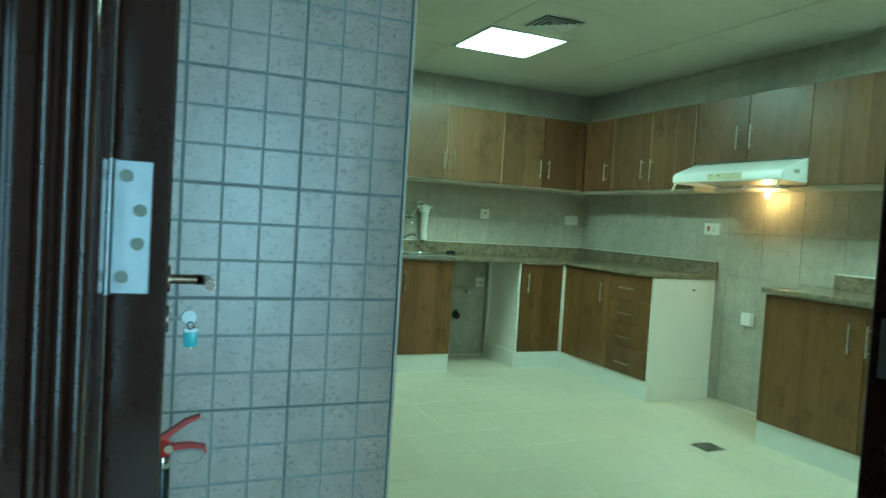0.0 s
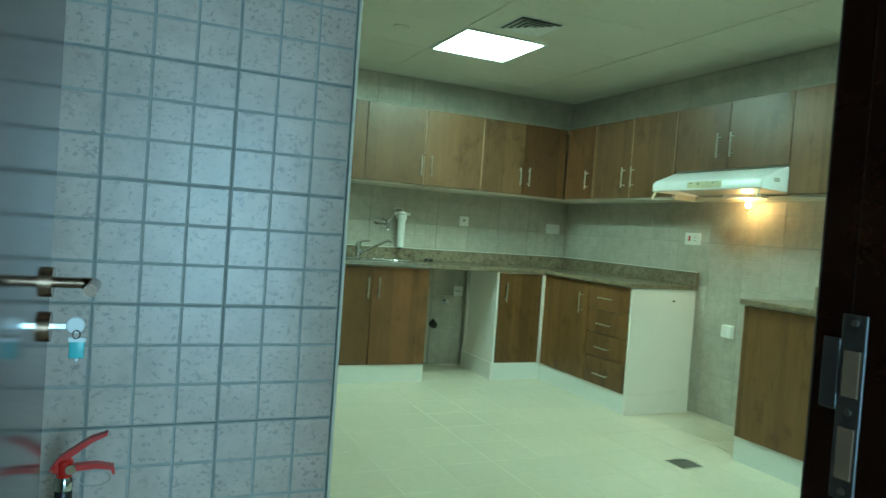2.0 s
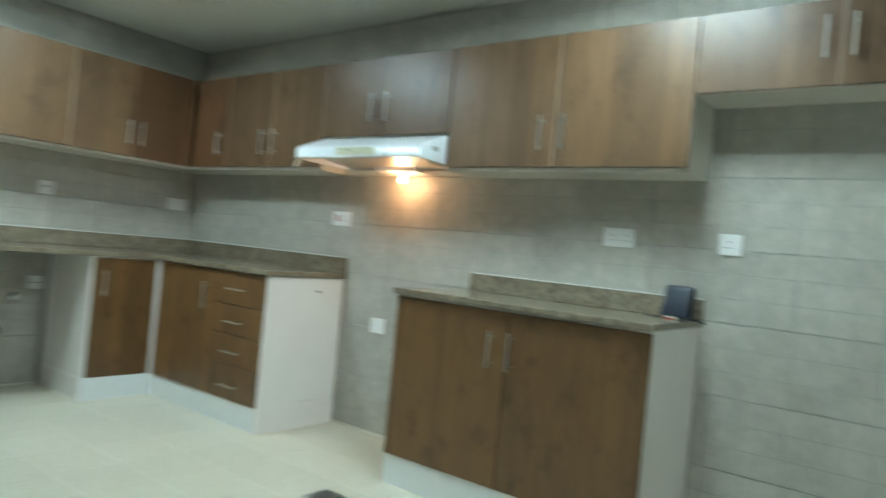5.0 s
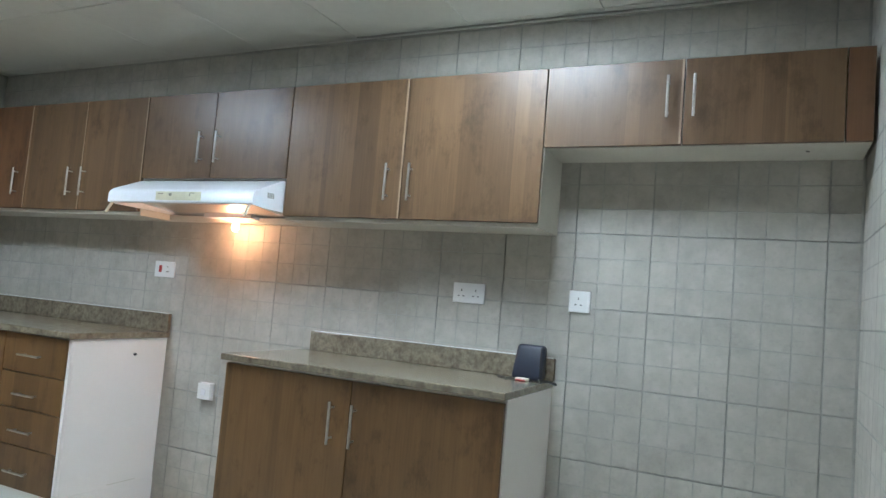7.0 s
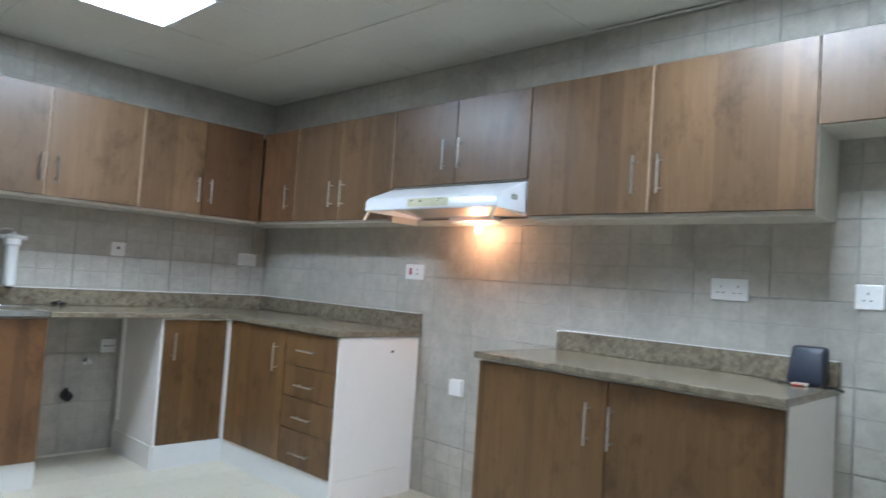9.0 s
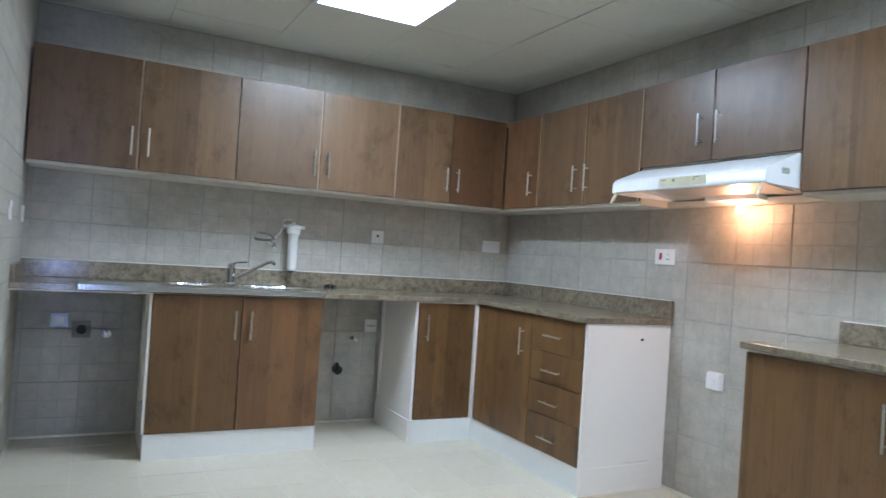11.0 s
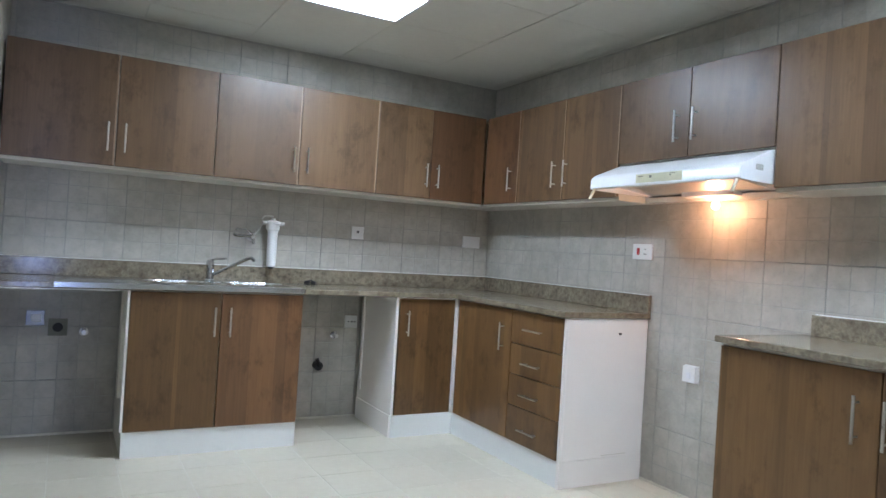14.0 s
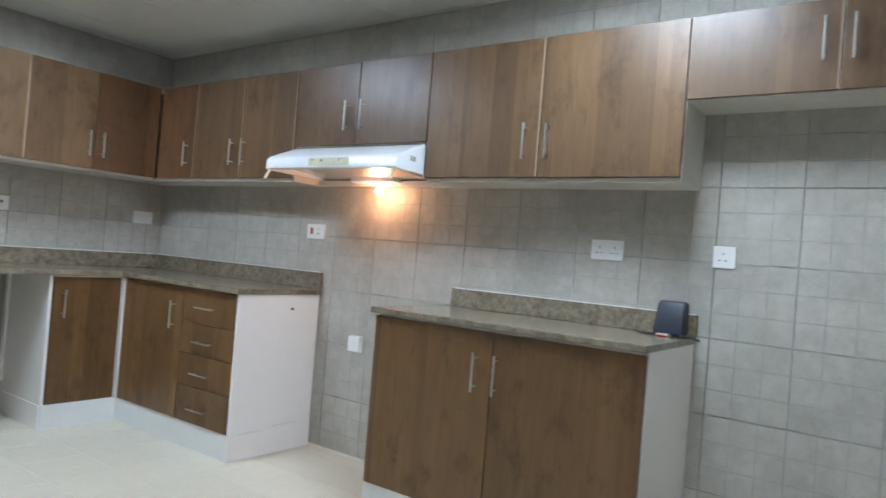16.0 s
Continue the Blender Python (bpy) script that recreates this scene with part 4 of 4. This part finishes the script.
# wall angle that carries the ceiling boards
for name, dims in (("trim", (XL + 0.001, YB - 0.020, XR - 0.001, YB - 0.0005)), ("trim", (XR - 0.020, YD + 0.002, XR - 0.0005, YB - 0.021)), ("trim", (XL + 0.0005, YF, XL + 0.020, YB - 0.021))):
    x0, y0, x1, y1 = dims
    structure(link_mesh(name, box(x0, y0, ZC - 0.0055, x1, y1, ZC - 0.0022, 0.0008), CEILING), "painted metal angle along the ceiling edge", "trim")

# pale corner trim where the two tiled walls meet
tagged(structure(link_mesh("trim", box(XL - 0.0075, YF - 0.0006, 0.0, XL + 0.0008, YF + 0.008, ZC, 0.001), CARCASS), "pale corner strip on the tile edge", "trim"))


# ---- tiles, piece by piece ----
tile_meshes = {}
JV = 0.0009   # half an upright joint


def tile_mesh(a0, a1, b0, b1, ch=0.0023, groove=GROOVE, glaze=TILE):
    """A pressed tile, three by three squares with soft edges, cut to the stretch a0..a1, b0..b1 of a whole one. It faces -y."""
    key = tuple(round(v, 3) for v in (a0, a1, b0, b1)) + (ch,)
    if key in tile_meshes:
        return tile_meshes[key]
    verts, faces, mats = [], [], []
    zg, zt, c = (-0.0079 if ch < 0.004 else -0.0070), -0.0090, S / 3
    for i in range(3):
        for j in range(3):
            u0, u1 = max(i * c, a0), min((i + 1) * c, a1)
            v0, v1 = max(j * c, b0), min((j + 1) * c, b1)
            if u1 - u0 < 0.008 or v1 - v0 < 0.008:
                continue
            n = len(verts)
            g = 0.0007 if ch < 0.004 else 0.0020
            outer = [(u0 + g, v0 + g), (u1 - g, v0 + g), (u1 - g, v1 - g), (u0 + g, v1 - g)]
            inner = [(u0 + ch, v0 + ch), (u1 - ch, v0 + ch), (u1 - ch, v1 - ch), (u0 + ch, v1 - ch)]
            verts += [(u, zg, v) for u, v in outer] + [(u, zt, v) for u, v in inner]
            faces.append((n + 4, n + 5, n + 6, n + 7))
            mats.append(0)
            for q in range(4):
                r = (q + 1) % 4
                faces.append((n + q, n + r, n + 4 + r, n + 4 + q))
                mats.append(1)
    n = len(verts)
    verts += [(a0, zg + 0.0003, b0), (a1, zg + 0.0003, b0), (a1, zg + 0.0003, b1), (a0, zg + 0.0003, b1)]
    verts += [(a0, 0, b0), (a1, 0, b0), (a1, 0, b1), (a0, 0, b1)]
    faces.append((n, n + 1, n + 2, n + 3))
    mats.append(1)
    for q in range(4):
        r = (q + 1) % 4
        faces.append((n + 4 + q, n + 4 + r, n + r, n + q))
        mats.append(1)
    me = bpy.data.meshes.new("tile")
    me.from_pydata(verts, [], faces)
    me.materials.append(glaze)
    me.materials.append(groove)
    me.polygons.foreach_set("material_index", mats)
    me.update()
    tile_meshes[key] = me
    return me


def clad(wall, theta, at, lo, hi, joint, top, hide=(), ch=0.0023, groove=GROOVE, glaze=TILE, z_off=0.0105):
    """Tiles a wall from lo to hi along its run. joint: a place where two tiles meet; hide: covered rectangles left bare."""
    sign = {0: 1, -90: -1, 90: 1, 180: -1}[theta]
    k0 = math.floor((lo - joint) / P)
    for k in range(k0, math.ceil((hi - joint) / P)):
        u0, u1 = max(joint + k * P + JV, lo), min(joint + (k + 1) * P - JV, hi)
        if u1 - u0 < 0.012:
            continue
        for r in range(-1, 9):
            z0, z1 = max(z_off + r * P + 0.00125, 0.0), min(z_off + (r + 1) * P - 0.00125, top)
            if z1 - z0 < 0.012 or any(h0 <= u0 and u1 <= h1 and g0 <= z0 and z1 <= g1 for h0, h1, g0, g1 in hide):
                continue
            a0, a1 = (u0 - (joint + k * P + 0.00125), u1 - (joint + k * P + 0.00125)) if sign > 0 else ((joint + (k + 1) * P - 0.00125) - u1, (joint + (k + 1) * P - 0.00125) - u0)
            b0, b1 = z0 - (z_off + r * P + 0.00125), z1 - (z_off + r * P + 0.00125)
            ob = new("tile", tile_mesh(a0, a1, b0, b1, ch, groove, glaze))
            base = joint + k * P + 0.00125 if sign > 0 else joint + (k + 1) * P - 0.00125
            zb = z_off + r * P + 0.00125
            jit = random.uniform(-0.0005, 0.0)
            place = {0: (base, at + T + jit, zb), 180: (base, at - T - jit, zb), -90: (at + T + jit, base, zb), 90: (at - T - jit, base, zb)}[theta]
            ob.parent = wall
            ob.location = place
            ob.rotation_euler = (0, 0, radians(theta))


clad(wall_back, 0, YB, XL, XR, 1.275, ZC, [(XL, XR, 1.53, 2.11)])
clad(wall_right, -90, XR, YD, YB, 1.108, ZC, [(2.1, YB, 1.53, 2.11), (2.08, 3.29, 0.0, 0.87), (4.24, YB, 0.0, 0.87)])
clad(wall_left, 90, XL, YF, YB, YF + 0.002, ZC)
clad(wall_front, 0, YF, 0.062, XL, 0.632, ZC, ch=0.0040, groove=GREY_GROOVE, glaze=PITTED_TILE, z_off=0.036)
clad(wall_door, 180, YD, 1.19, XR, 1.30, ZC)

# pale sealing bead along the foot of the tiles
for wall, dims in ((wall_back, (XL + 0.001, YB - 0.006, XR - 0.001, YB + 0.006)), (wall_right, (XR - 0.006, YD + 0.007, XR + 0.006, YB - 0.007)), (wall_left, (XL - 0.006, YF + 0.002, XL + 0.006, YB - 0.007)),
                   (wall_front, (0.062, YF - 0.006, XL - 0.008, YF + 0.006)), (wall_door, (1.19, YD - 0.006, XR - 0.007, YD + 0.006))):
    x0, y0, x1, y1 = dims
    ob = link_mesh("floor_bead", box(x0, y0, -0.002, x1, y1, 0.013, 0.003), FLOOR_GROUT)
    ob.parent = wall

# floor tiles
tile_floor = {}


def floor_tile(w, d):
    key = (round(w, 3), round(d, 3))
    if key not in tile_floor:
        me = bpy.data.meshes.new("floor_tile")
        e = 0.0015
        v = [(0, 0, -0.003), (w, 0, -0.003), (w, d, -0.003), (0, d, -0.003), (0, 0, -0.0008), (w, 0, -0.0008), (w, d, -0.0008), (0, d, -0.0008),
             (e, e, 0), (w - e, e, 0), (w - e, d - e, 0), (e, d - e, 0)]
        f = [(8, 9, 10, 11)] + [(q, (q + 1) % 4, 4 + (q + 1) % 4, 4 + q) for q in range(4)] + [(4 + q, 4 + (q + 1) % 4, 8 + (q + 1) % 4, 8 + q) for q in range(4)]
        me.from_pydata(v, [], f)
        me.materials.append(FLOOR_TILE)
        me.update()
        tile_floor[key] = me
    return tile_floor[key]


FX, FY, FP, FG = 1.565, 3.27, 0.304, 0.0023
for i in range(-6, 9):
    for k in range(-13, 9):
        x0, x1 = max(FX + i * FP + FG, -1.5), min(FX + (i + 1) * FP - FG, XR)
        y0, y1 = max(FY + k * FP + FG, -0.6), min(FY + (k + 1) * FP - FG, YB)
        if x1 - x0 < 0.02 or y1 - y0 < 0.02:
            continue
        if (x1 < XL - 0.01 and y0 > YF) or (x1 < 0.05 and y0 > 0.79):
            continue
        ob = new("floor_tile", floor_tile(x1 - x0, y1 - y0))
        ob.parent = floor
        ob.location = (x0, y0, random.uniform(-0.0002, 0.0002))
